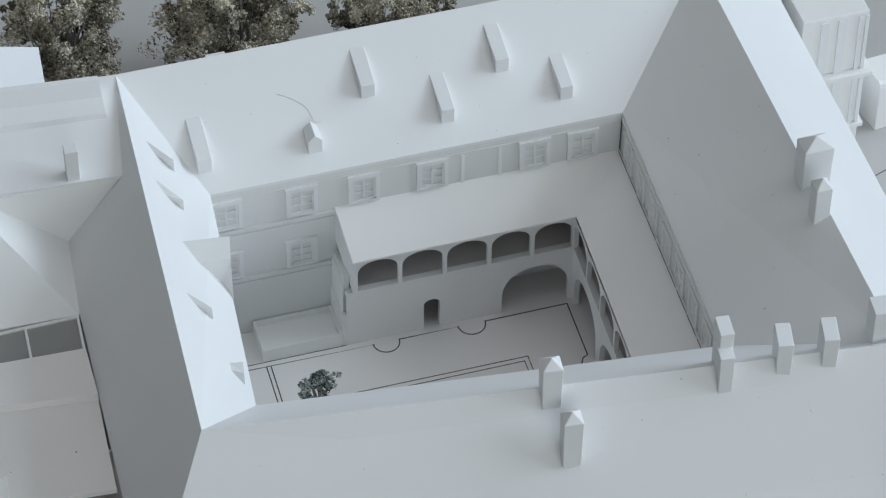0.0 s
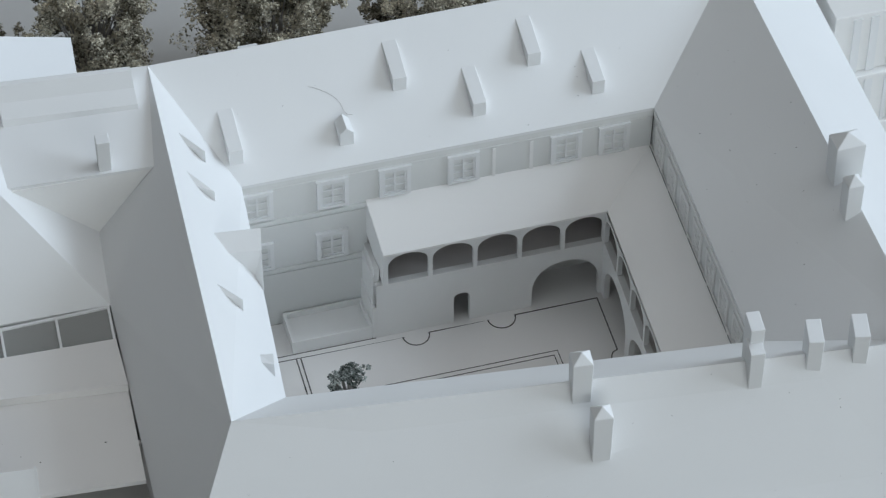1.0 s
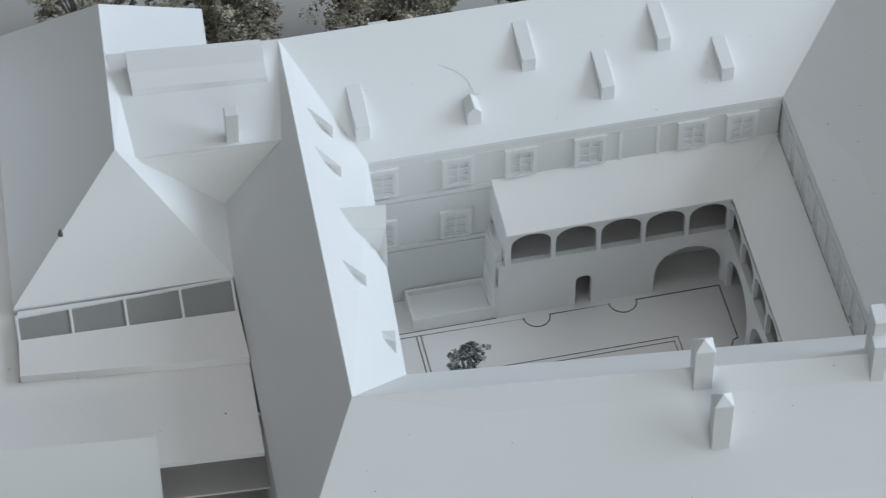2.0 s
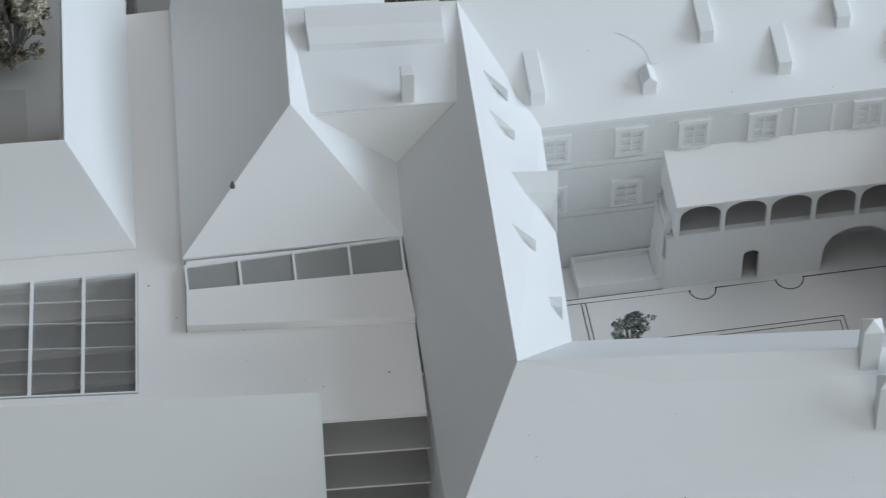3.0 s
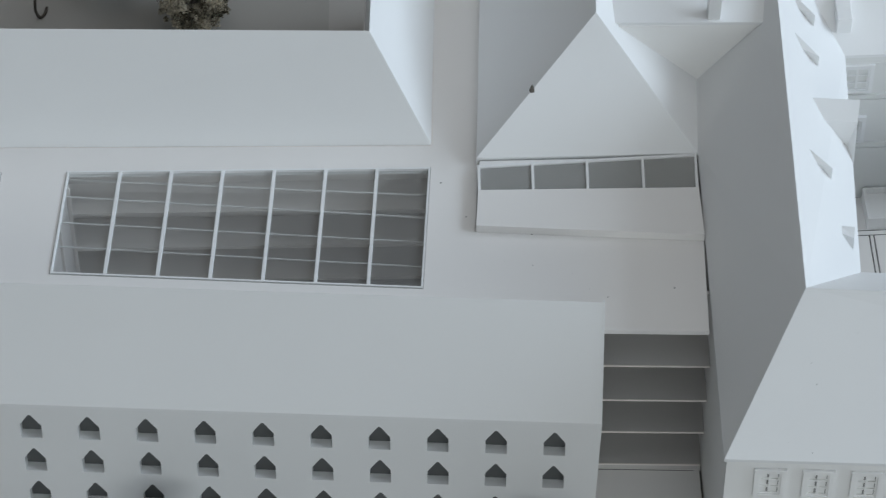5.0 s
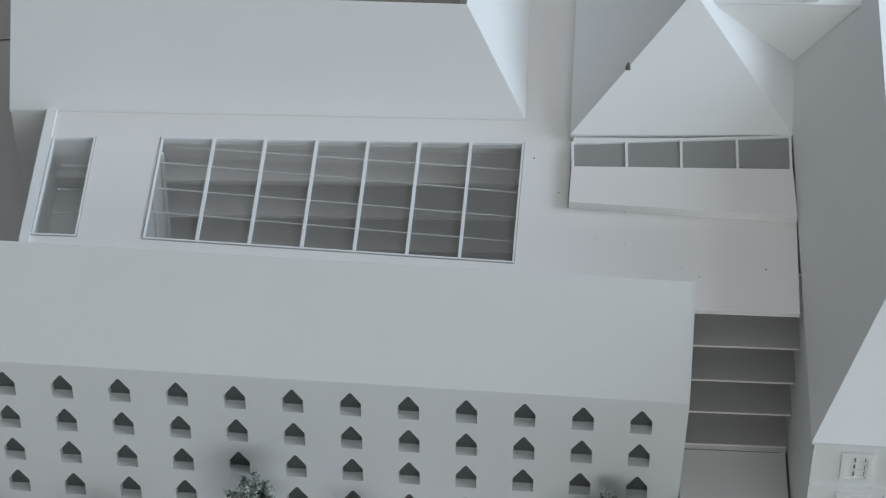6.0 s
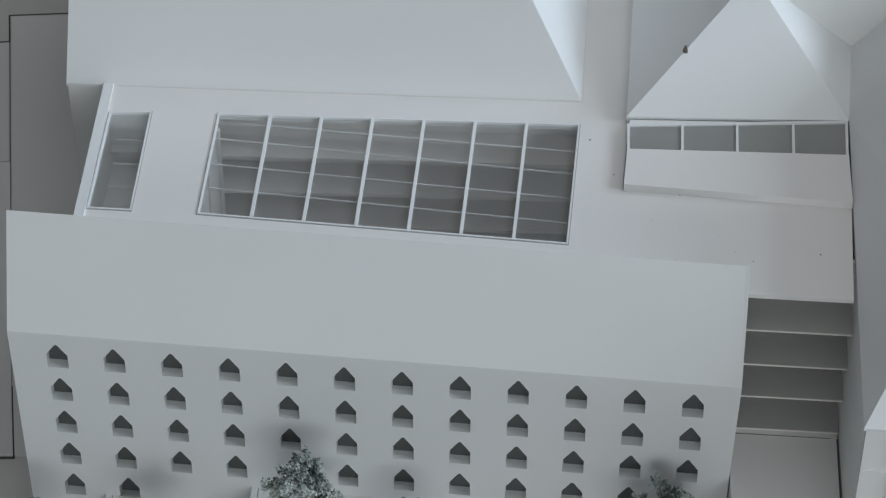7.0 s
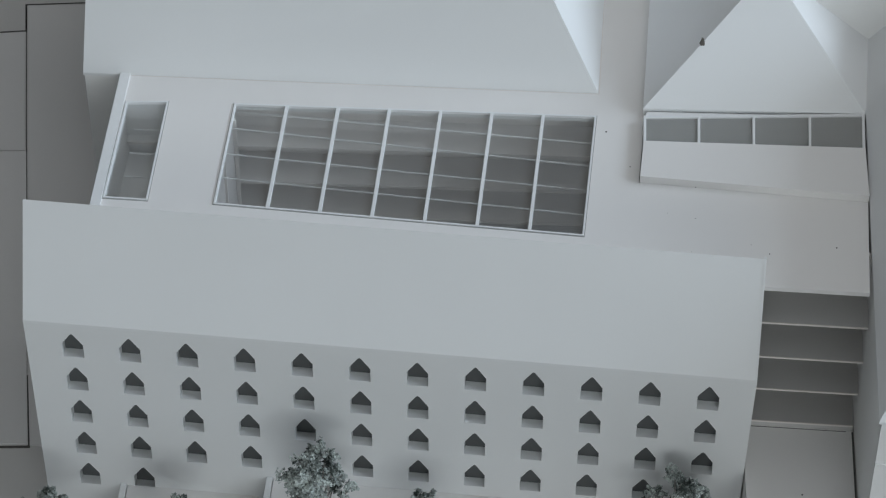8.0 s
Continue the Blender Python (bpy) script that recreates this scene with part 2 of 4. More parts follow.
# ---- the room round the model ----
def room():
    u = 1 / S
    x0, x1, y0, y1, z0, z1 = -4.0 * u, 3.0 * u, -3.2 * u, 3.2 * u, -0.95 * u, 2.4 * u
    for name, poly, a, b, m in (
        ("room_floor", ((x0, y0), (x1, y0), (x1, y1), (x0, y1)), z0 - 20, z0, FLOORM),
        ("wall_west", ((x0 - 20, y0), (x0, y0), (x0, y1), (x0 - 20, y1)), z0, z1, ROOM),
        ("wall_north", ((x0, y1), (x1, y1), (x1, y1 + 20), (x0, y1 + 20)), z0, z1, ROOM),
    ):
        bm = bmesh.new()
        prism(bm, poly, a, b)
        tagged(part(name, bm, m), "plain painted room surface", "wall", kind="structure")
    # east wall with its window opening; ceiling with an opening added for the fill lamp
    bm = bmesh.new()
    put = placer((x1, y0), (x1, y1))
    pierced(bm, lambda p, q, w=0.0: put(p, q, -w), 0, y1 - y0, z0, z1, [(300, 150), (300, 465), (600, 469), (900, 465), (900, 150)], 20)
    tagged(part("wall_east", bm, ROOM), "white painted room wall with a wide window opening", "wall", kind="structure")
    bm = bmesh.new()
    put3 = placer((x1, y0), (x0, y0))
    pierced(bm, put3, 0, x1 - x0, z0, z1, [(320, 102), (320, 330), (540, 334), (760, 330), (760, 102)], 20)
    tagged(part("wall_south", bm, ROOM), "white painted room wall with a high window opening", "wall", kind="structure")
    bm = bmesh.new()
    put2 = lambda p, q, w=0.0: (x0 + p, y0 + q, z1 + w)
    pierced(bm, put2, 0, x1 - x0, 0, y1 - y0, [(650, 470), (650, 970), (900, 975), (1150, 970), (1150, 470)], 20)
    tagged(part("ceiling", bm, ROOM), "white painted ceiling with an opening for the fill lamp", "ceiling", kind="structure")


room()


# ---- ground: the model's base board ----
def smooth(a, b, x):
    t = min(1.0, max(0.0, (x - a) / (b - a)))
    return t * t * (3 - 2 * t)


def ground_height(x, y):
    west = -12.5 * (1 - smooth(-59.0, -53.0, x))
    front = -12.5 * (1 - smooth(-13.0, -9.5, y)) * (1 - smooth(-20.5, -18.0, x))
    south = -2.6 * (1 - smooth(-13.0, -10.0, y)) * smooth(-20.5, -18.0, x)
    return min(west, front, south) - 0.02


def ground():
    xs = [-105, -92, -80, -70] + [-66 + i for i in range(48)] + [-16, -10, 0, 10, 20, 30, 45, 65]
    ys = [-50, -40, -30, -24, -18] + [-15 + 0.75 * i for i in range(12)] + [-5, 0, 6, 12, 20, 30, 45, 70]
    bm = bmesh.new()
    grid = [[bm.verts.new((x, y, ground_height(x, y))) for x in xs] for y in ys]
    for r, s in zip(grid, grid[1:]):
        for i in range(len(xs) - 1):
            bm.faces.new((r[i], r[i + 1], s[i + 1], s[i]))
    rim = grid[0] + [r[-1] for r in grid[1:]] + grid[-1][-2::-1] + [r[0] for r in grid[-2:0:-1]]
    low = [bm.verts.new((v.co.x, v.co.y, -13.6)) for v in rim]
    for i in range(len(rim)):
        j = (i + 1) % len(rim)
        bm.faces.new((rim[i], low[i], low[j], rim[j]))
    tagged(part("ground", bm, GROUND), "matt grey model base board", "ground", kind="structure")
    bm = bmesh.new()
    prism(bm, ((-103, -48), (63, -48), (63, 68), (-103, 68)), -185, -13.6)
    tagged(part("plinth", bm, ROOM), "plain display plinth under the model", "plinth", kind="structure")


ground()

# ---- the old block round the courtyard ----
RZ, IZ, OZ = 16.0, 12.0, 10.0
NWR, NER, SER, SWR = (-10.85, 9.43, RZ), (23.81, 9.26, RZ), (23.95, -21.74, RZ), (-12.38, -17.39, RZ)
NWI, NEI, SEI, SWI = (-7.22, 2.58, IZ), (17.06, 2.40, IZ), (16.51, -16.08, IZ), (-8.59, -13.17, IZ)
SZ = 8.8
SWO, SEO = (-16.71, -22.60, SZ), (29.6, -27.2, SZ)
VAL = (-15.4, 2.75, 10.5)
FLR, FLL = (-12.05, 2.55, 15.0), (-20.15, 3.0, 15.0)
APEX, PYL, PYR = (-21.25, 2.9, RZ), (-28.1, -2.0, OZ), (-15.9, -2.4, OZ)


def wall(parent, a, b, z0, z1, t=0.3, name="wall", material=None):
    bm = bmesh.new()
    blank(bm, placer(a, b), 0, math.dist(a[:2], b[:2]), z0, z1, t)
    return part(name, bm, material or WALL, parent)


def roof(parent, pts, name="roof", material=None, label="", t=0.2):
    bm = bmesh.new()
    slab(bm, pts, t)
    return part(name, bm, material or WHITE, parent, label)


north = thing("north_wing", "white model wing with dormers, cornices and relief windows", "model building", (5, 6, 0), "wings of the old block")
roof(north, [NWI, NEI, NER, NWR])
roof(north, [NWR, NER, (26, 13.6, 9.5), (-12.5, 13.4, 9.5)])
NORTH_PUT = placer(NWI, NEI)
wall(north, NWI, NEI, 0, 11.8, material=COURT_SHADE)
east = thing("east_wing", "white model wing with a long plain roof", "model building", (22, -6, 0), "wings of the old block")
roof(east, [NEI, SEI, SER, NER])
roof(east, [NER, SER, (29.2, -27.0, 11.8), (29.2, 15, 11.8)])
EAST_PUT = placer(NEI, SEI)
wall(east, NEI, SEI, 0, 11.8, material=COURT_SHADE)
wall(east, (29.0, -27.5), (29.0, 15), 0, 11.6)
south = thing("south_wing", "white model wing with a row of chimneys", "model building", (3, -21, -2.6), "wings of the old block")
roof(south, [SWI, SWR, SER, SEI])
roof(south, [SWR, SWO, SEO, SER])
wall(south, SEI, SWI, 0, 11.8)
wall(south, (SWO[0] + 0.15, SWO[1] + 0.1), (SEO[0], SEO[1] + 0.1), -2.6, SZ - 0.2, name="facade")
west = thing("west_wing", "white model wing with small triangular dormers", "model building", (-13, -10, 0), "wings of the old block")
roof(west, [NWI, NWR, SWR])
roof(west, [NWI, SWR, SWI])
roof(west, [NWR, FLR, VAL, PYR, SWO, SWR])
wall(west, SWI, NWI, 0, 11.8)
bm = bmesh.new()
for out in (0.0, 0.25):
    face(bm, [(-16.0 + out, -2.4, -2.6), (SWO[0] + 0.12 + out, SWO[1] + 0.1, -2.6), (SWO[0] + 0.12 + out, SWO[1] + 0.1, SZ - 0.15), (-16.0 + out, -2.4, OZ - 0.15)])
part("facade", bm, WALL, west)

link = thing("link_wing", "white model wing with a shallow upper roof", "model building", (-16, 6, 0), "wings of the old block")
roof(link, [FLL, FLR, NWR, (-20.5, 10.4, RZ)])
wall(link, (-20.4, 2.9), (-12.0, 2.6), 8.0, 14.8, name="upper_wall")
pyramid = thing("hipped_wing", "white model wing with a steep hipped roof", "model building", (-22, 4, 9.4), "wings of the old block")
roof(pyramid, [APEX, PYL, PYR], "hip")
roof(pyramid, [APEX, PYR, VAL, FLL])
roof(pyramid, [APEX, FLL, (-19.6, 10.2, 15.3), (-20.6, 10.4, RZ)])
roof(pyramid, [(-20.6, 10.4, RZ), (-14.5, 10.4, 11.0), (-13.85, 18.2, 11.0), (-20.25, 14.6, RZ)])
roof(pyramid, [(-20.25, 14.6, RZ), (-13.85, 18.2, 11.0), (-26.3, 19.5, OZ)], "hip")
roof(pyramid, [APEX, (-20.25, 14.6, RZ), (-26.3, 19.5, OZ), PYL])
wall(pyramid, (-13.95, 18.0), (-26.2, 19.3), 0, 9.9)


for a, b, z0 in ((PYL, PYR, 9.45), ((-26.5, 18.2, OZ), PYL, 9.45)):
    wall(pyramid, (a[0] + 0.02, a[1] + 0.02), (b[0] + 0.02, b[1] + 0.02), z0, 9.82, 0.2)
bm = bmesh.new()
bmesh.ops.create_cone(bm, segments=5, radius1=0.17, radius2=0.05, depth=0.46, cap_ends=True, matrix=Matrix.Translation((-24.9, 0.28, 12.97)))
part("chip", bm, CHIP, pyramid, "small brown chip on the hip edge")

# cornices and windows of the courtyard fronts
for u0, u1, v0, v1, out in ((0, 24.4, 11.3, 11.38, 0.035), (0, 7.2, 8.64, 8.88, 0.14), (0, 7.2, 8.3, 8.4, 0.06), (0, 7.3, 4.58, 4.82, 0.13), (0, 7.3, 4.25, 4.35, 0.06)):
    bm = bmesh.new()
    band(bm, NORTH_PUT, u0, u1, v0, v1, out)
    part("cornice", bm, COURT_SHADE, north)
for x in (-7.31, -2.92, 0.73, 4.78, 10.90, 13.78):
    window(north, NORTH_PUT, x + 7.2, 9.12, 1.85, 2.15, rows=3, deep=1.15, board=COURT_SHADE)
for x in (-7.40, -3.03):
    window(north, NORTH_PUT, x + 7.2, 4.95, 1.85, 2.1, rows=3, deep=1.15, board=COURT_SHADE)
for x in (7.43, 9.66):
    bm = bmesh.new()
    band(bm, NORTH_PUT, x + 7.2, x + 7.4, 8.9, 11.2, 0.06)
    part("pilaster_strip", bm, WALL, north)
bm = bmesh.new()
band(bm, EAST_PUT, 0.1, 18.4, 11.5, 11.74, 0.06)
part("cornice", bm, WALL, east)
for i in range(7):
    window(east, EAST_PUT, 0.75 + 2.45 * i, 8.95, 1.6, 2.2, deep=0.55)


def ridge_height(y):
    return IZ + (y - 2.6) * 4 / 6.8


def dormer(parent, x0, x1, y0, ztop, y1, gable=False):
    """A dormer of the north roof: a small upright front and a lid that runs back into the slope."""
    bm = bmesh.new()
    zb, ze = ridge_height(y0) - 0.15, ridge_height(y1)
    if gable:
        xm = (x0 + x1) / 2
        front = [(x0, y0, zb), (x1, y0, zb), (x1, y0, ztop - 0.3), (xm, y0, ztop + 0.1), (x0, y0, ztop - 0.3)]
        rear = [(x, y1, max(z, zb)) for x, _, z in front]
        va, vb = [bm.verts.new(p) for p in front], [bm.verts.new(p) for p in rear]
        bm.faces.new(va)
        bm.faces.new(vb[::-1])
        for i in range(5):
            bm.faces.new((va[i], va[(i + 1) % 5], vb[(i + 1) % 5], vb[i]))
    else:
        side = [(y0, zb), (y0, ztop), (y1, ze + 0.02), (y1, ze - 0.4)]
        va, vb = [bm.verts.new((x0, y, z)) for y, z in side], [bm.verts.new((x1 + (0.06 if y > y0 else 0), y, z)) for y, z in side]
        bm.faces.new(va)
        bm.faces.new(vb[::-1])
        for i in range(4):
            bm.faces.new((va[i], va[(i + 1) % 4], vb[(i + 1) % 4], vb[i]))
    bmesh.ops.bevel(bm, geom=list(bm.edges), offset=0.025, segments=1, affect="EDGES")
    part("dormer", bm, WHITE, parent)


for x0, x1, y0, zt, y1 in ((-7.61, -6.79, 3.72, 13.70, 6.53), (2.47, 3.29, 5.80, 14.85, 8.40), (6.62, 7.40, 3.73, 13.72, 6.37), (10.41, 11.21, 5.70, 14.85, 8.33), (13.68, 14.44, 3.66, 13.70, 6.16)):
    dormer(north, x0, x1, y0, zt, y1)
dormer(north, -1.23, -0.41, 3.59, 13.82, 4.83, True)
bm = bmesh.new()
slab(bm, [(-5.6, 9.6, 15.66), (-4.37, 9.6, 15.66), (-4.45, 9.95, 15.66), (-5.54, 9.95, 15.66)], 0.8)
part("ridge_hatch", bm, WHITE, north)


# small pointed dormers of the west roof: a flat lid that rises out of the slope and two cheeks
def wedge(parent, back_south, back_north, foot_south, foot_north, height):
    """A small pointed dormer: a lid that narrows to its free tip, and two cheeks."""
    bm = bmesh.new()
    tip = Vector(foot_south) + Vector((0, 0.05, height))
    v = [bm.verts.new(p) for p in (back_south, back_north, foot_south, foot_north, tip)]
    for k in ((0, 4, 1), (0, 2, 4), (1, 4, 3), (2, 3, 4), (0, 1, 3, 2)):
        bm.faces.new([v[n] for n in k])
    part("dormer", bm, WHITE, parent)


wedge(west, (-9.90, 3.83, 14.74), (-10.24, 4.70, 15.12), (-9.04, 3.15, 13.84), (-9.14, 3.90, 13.86), 0.86)
wedge(west, (-10.11, 0.66, 14.76), (-10.45, 1.57, 15.16), (-9.22, 0.08, 13.85), (-9.32, 0.83, 13.87), 0.74)
wedge(west, (-10.43, -7.57, 14.60), (-10.74, -6.91, 14.96), (-9.60, -8.10, 13.69), (-9.70, -7.35, 13.71), 0.86)


def gable_dormer(parent, ridge0, ridge1, eave0, eave1, foot0, foot1):
    """A dormer with a pitched roof and flared cheek to the south, upright on the north. Of ridge, eave and foot, 0 lies on the slope and 1 at the free end."""
    a, b = Vector(ridge0), Vector(ridge1)
    side = Vector((b.y - a.y, a.x - b.x, 0)).normalized()
    mirror = lambda p: Vector(p) - side * ((Vector(p) - a).dot(side) + (0.05 if (Vector(p) - a).dot(side) > 0 else -0.05))
    sink = lambda p: Vector(p) + Vector((-0.25, 0, -0.3))
    bm = bmesh.new()
    ridge = [bm.verts.new(p) for p in (a, b)]
    south = [bm.verts.new(p) for p in (eave0, eave1, foot0, foot1)]
    nord = [bm.verts.new(mirror(p)) for p in (eave0, eave1, foot0, foot1)]
    deep = bm.verts.new(sink(a))
    for e0, e1, f0, f1 in (south, nord):
        bm.faces.new((ridge[0], ridge[1], e1, e0))
        bm.faces.new((e0, e1, f1, f0))
        bm.faces.new((deep, ridge[0], e0, f0))
    bm.faces.new((ridge[1], south[1], south[3], nord[3], nord[1]))
    part("dormer", bm, WHITE, parent)


gable_dormer(west, (-9.96, -2.75, 14.43), (-7.40, -3.06, 14.43), (-9.41, -3.85, 13.81), (-7.65, -4.15, 13.81), (-8.17, -4.57, 12.38), (-7.87, -5.45, 11.94))
gable_dormer(west, (-9.42, -10.94, 13.19), (-8.72, -11.03, 13.19), (-9.45, -11.46, 13.18), (-8.83, -11.71, 13.08), (-9.25, -11.88, 12.90), (-8.87, -12.03, 12.44))


# chimneys: a shaft with a pyramid, gable or flat top, bevelled like cut styrene
def chimney(parent, x, y, zb, w, d, h, cap="pyramid", rise=0.6, turn=-0.105):
    """x, y: the middle of the shaft. h: the height of its upper edge."""
    bm = bmesh.new()
    m = Matrix.Translation((x, y, 0)) @ Matrix.Rotation(turn, 4, "Z")
    base = [m @ Vector((a * w * 0.46, b * d * 0.47, zb)) for a, b in ((-1, -1), (1, -1), (1, 1), (-1, 1))]
    top = [m @ Vector((a * w / 2, b * d / 2, h)) for a, b in ((-1, -1), (1, -1), (1, 1), (-1, 1))]
    vb, vt = [bm.verts.new(p) for p in base], [bm.verts.new(p) for p in top]
    bm.faces.new(vb[::-1])
    for i in range(4):
        bm.faces.new((vb[i], vb[(i + 1) % 4], vt[(i + 1) % 4], vt[i]))
    if cap == "pyramid":
        p = bm.verts.new((x, y, h + rise))
        for i in range(4):
            bm.faces.new((vt[i], vt[(i + 1) % 4], p))
    elif cap == "gable":
        a, b = bm.verts.new((top[0] + top[1]) / 2 + Vector((0, 0, rise))), bm.verts.new((top[2] + top[3]) / 2 + Vector((0, 0, rise)))
        bm.faces.new((vt[0], vt[1], a))
        bm.faces.new((vt[2], vt[3], b))
        bm.faces.new((vt[1], vt[2], b, a))
        bm.faces.new((vt[3], vt[0], a, b))
    else:
        bm.faces.new(vt)
    bmesh.ops.bevel(bm, geom=list(bm.edges), offset=0.03, segments=1, affect="EDGES")
    part("chimney", bm, WHITE, parent)


chimney(south, 5.54, -19.70, 14.4, 1.08, 1.05, 17.9, rise=0.5)
chimney(south, 6.03, -21.87, 12.6, 1.05, 1.0, 15.95, rise=0.5)
chimney(south, 14.60, -20.88, 14.0, 0.78, 1.23, 17.4, "flat")
chimney(south, 14.80, -20.03, 14.4, 0.74, 1.36, 18.36, "flat")
chimney(south, 17.88, -20.74, 14.2, 0.82, 1.65, 17.45, "flat", turn=-0.22)
chimney(south, 20.33, -20.98, 14.2, 0.82, 1.65, 17.4, "flat", turn=-0.22)
chimney(south, 23.42, -20.54, 14.6, 1.2, 1.3, 17.85, "flat")
chimney(east, 24.00, -8.97, 14.4, 1.7, 1.3, 18.45, "pyramid", 0.6, 0.0)
chimney(east, 23.39, -11.62, 14.4, 0.92, 0.95, 18.0, "pyramid", 0.55, 0.0)

# south front: cornice and upper windows
SOUTH_PUT = placer((SWO[0] + 0.15, SWO[1] + 0.1), (SEO[0], SEO[1] + 0.1))
bm = bmesh.new()
band(bm, SOUTH_PUT, 0, 40, SZ - 0.62, SZ - 0.22, 0.1)
part("cornice", bm, WALL, south)
bm = bmesh.new()
band(bm, SOUTH_PUT, 0, 40, SZ - 3.9, SZ - 3.65, 0.12)
part("cornice", bm, WALL, south)
for i in range(8):
    window(south, SOUTH_PUT, 1.5 + 2.5 * i, SZ - 3.02, 1.62, 2.2, 2, 3, slots=True)
    window(south, SOUTH_PUT, 1.5 + 2.5 * i, SZ - 6.5, 1.62, 2.2, 2, 3, slots=True)

# upper roof of the link wing: a long box with a sloped front
bm = bmesh.new()
prof = [(7.0, 15.2), (7.35, 15.95), (8.3, 16.35), (8.95, 17.05), (9.25, 17.1), (9.25, 15.2)]
a = [bm.verts.new((-19.55, y, h)) for y, h in prof]
b = [bm.verts.new((-12.0, y - 0.63, h - 0.12)) for y, h in prof]
bm.faces.new(a)
bm.faces.new(b[::-1])
for i in range(6):
    bm.faces.new((a[i], a[(i + 1) % 6], b[(i + 1) % 6], b[i]))
part("roof_box", bm, WHITE, link, "long white box on the roof")
chimney(link, -14.69, 3.22, 14.6, 0.76, 0.75, 17.2, "flat", turn=-0.05)

# ---- gallery round the courtyard ----
gallery = thing("arcade_gallery", "white two-storey arcade with a lean-to roof", "model building", (7.63, 0.95, 0))
roof(gallery, [(-0.08, 2.55, 9.05), (0.22, -0.25, 7.1), (13.60, -0.25, 7.05), (17.00, 2.43, 9.05)], material=CARD, t=0.14)
roof(gallery, [(17.00, 2.43, 9.05), (13.60, -0.25, 7.05), (12.96, -16.53, 7.05), (16.45, -16.56, 9.05)], material=CARD, t=0.14)


def joined(name, bm, material, parent, label=""):
    bmesh.ops.remove_doubles(bm, verts=bm.verts, dist=0.002)
    return part(name, bm, material, parent, label)


put = placer((-0.20, -0.03), (13.52, -0.11))
bm = bmesh.new()
pierced(bm, put, 0, 9.2, 0, 4.2, arch(4.67, 5.64, 0, 2.0, 2.42), 0.35)
pierced(bm, put, 9.2, 13.75, 0, 4.2, arch(9.43, 13.52, 0, 1.1, 3.4, 18), 0.35)
joined("wall", bm, WALL, gallery)
edges = [0.4, 3.26, 5.94, 8.62, 11.22, 13.75]
for a, b in zip(edges, edges[1:]):
    bm = bmesh.new()
    pierced(bm, put, a, b, 4.42, 6.96, arch(a + (0.33 if a < 1 else 0.12), b - 0.12, 4.42, 5.75, 6.72, 14), 0.28)
    joined("arch", bm, WALL, gallery)
bm = bmesh.new()
band(bm, put, 0, 13.8, 4.2, 4.42, 0.0, 0.4)
part("parapet", bm, WALL, gallery)
put = placer((13.52, -0.11), (12.94, -16.50))
bm = bmesh.new()
for i in range(3):
    pierced(bm, put, 5.3 * i, 5.3 + 5.3 * i, 0, 4.2, arch(0.55 + 5.3 * i, 5.05 + 5.3 * i, 0, 1.1, 3.4, 18), 0.35)
joined("wall", bm, WALL, gallery)
for i in range(6):
    bm = bmesh.new()
    pierced(bm, put, 2.75 * i, 2.75 * i + 2.75, 4.42, 6.96, arch(2.75 * i + 0.12, 2.75 * i + 2.63, 4.42, 5.75, 6.72, 14), 0.28)
    joined("arch", bm, WALL, gallery)
bm = bmesh.new()
band(bm, put, 0.1, 16.3, 4.2, 4.42, 0.0, 0.4)
part("parapet", bm, WALL, gallery)
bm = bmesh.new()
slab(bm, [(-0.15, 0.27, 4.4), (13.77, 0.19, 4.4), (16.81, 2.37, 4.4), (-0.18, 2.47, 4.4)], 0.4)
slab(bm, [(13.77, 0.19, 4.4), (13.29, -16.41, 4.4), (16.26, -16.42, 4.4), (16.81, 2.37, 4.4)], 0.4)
part("gallery_floor", bm, RECESS_SHADE, gallery)
# back walls of the gallery, behind the arches, with the arcade's shade in their colour
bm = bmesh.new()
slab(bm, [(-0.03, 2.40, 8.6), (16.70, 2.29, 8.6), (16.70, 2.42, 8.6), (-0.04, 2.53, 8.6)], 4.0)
part("back_wall", bm, RECESS_SHADE, gallery)
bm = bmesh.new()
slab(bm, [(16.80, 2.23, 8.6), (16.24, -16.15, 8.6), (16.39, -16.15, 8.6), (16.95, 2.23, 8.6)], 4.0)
part("back_wall", bm, RECESS_SHADE, gallery)
wall(gallery, (-0.24, 2.58), (-0.21, 0.33), 0, 5.5, name="end_wall")
bm = bmesh.new()
slab(bm, [(-0.09, 2.53, 8.88), (0.19, -0.15, 6.96), (0.46, -0.15, 6.96), (0.17, 2.53, 8.88)], 2.5)
part("end_wall", bm, WALL, gallery)
bm = bmesh.new()
band(bm, placer((-0.24, 2.58), (-0.20, -0.03)), 0.0, 2.58, 0, 2.6, 0.22, -0.004)
band(bm, placer((-0.24, 2.58), (-0.20, -0.03)), 0.0, 2.3, 2.6, 4.9, 0.12, -0.004)
part("buttress", bm, WALL, gallery)

# ---- courtyard ----
bm = bmesh.new()
prism(bm, ((-9.5, -17), (18, -17), (18, 3), (-9.5, 3)), -0.5, 0.0)
yard = tagged(part("courtyard", bm, YARD), "pale grey courtyard board with engraved dark lines", "courtyard", kind="structure")


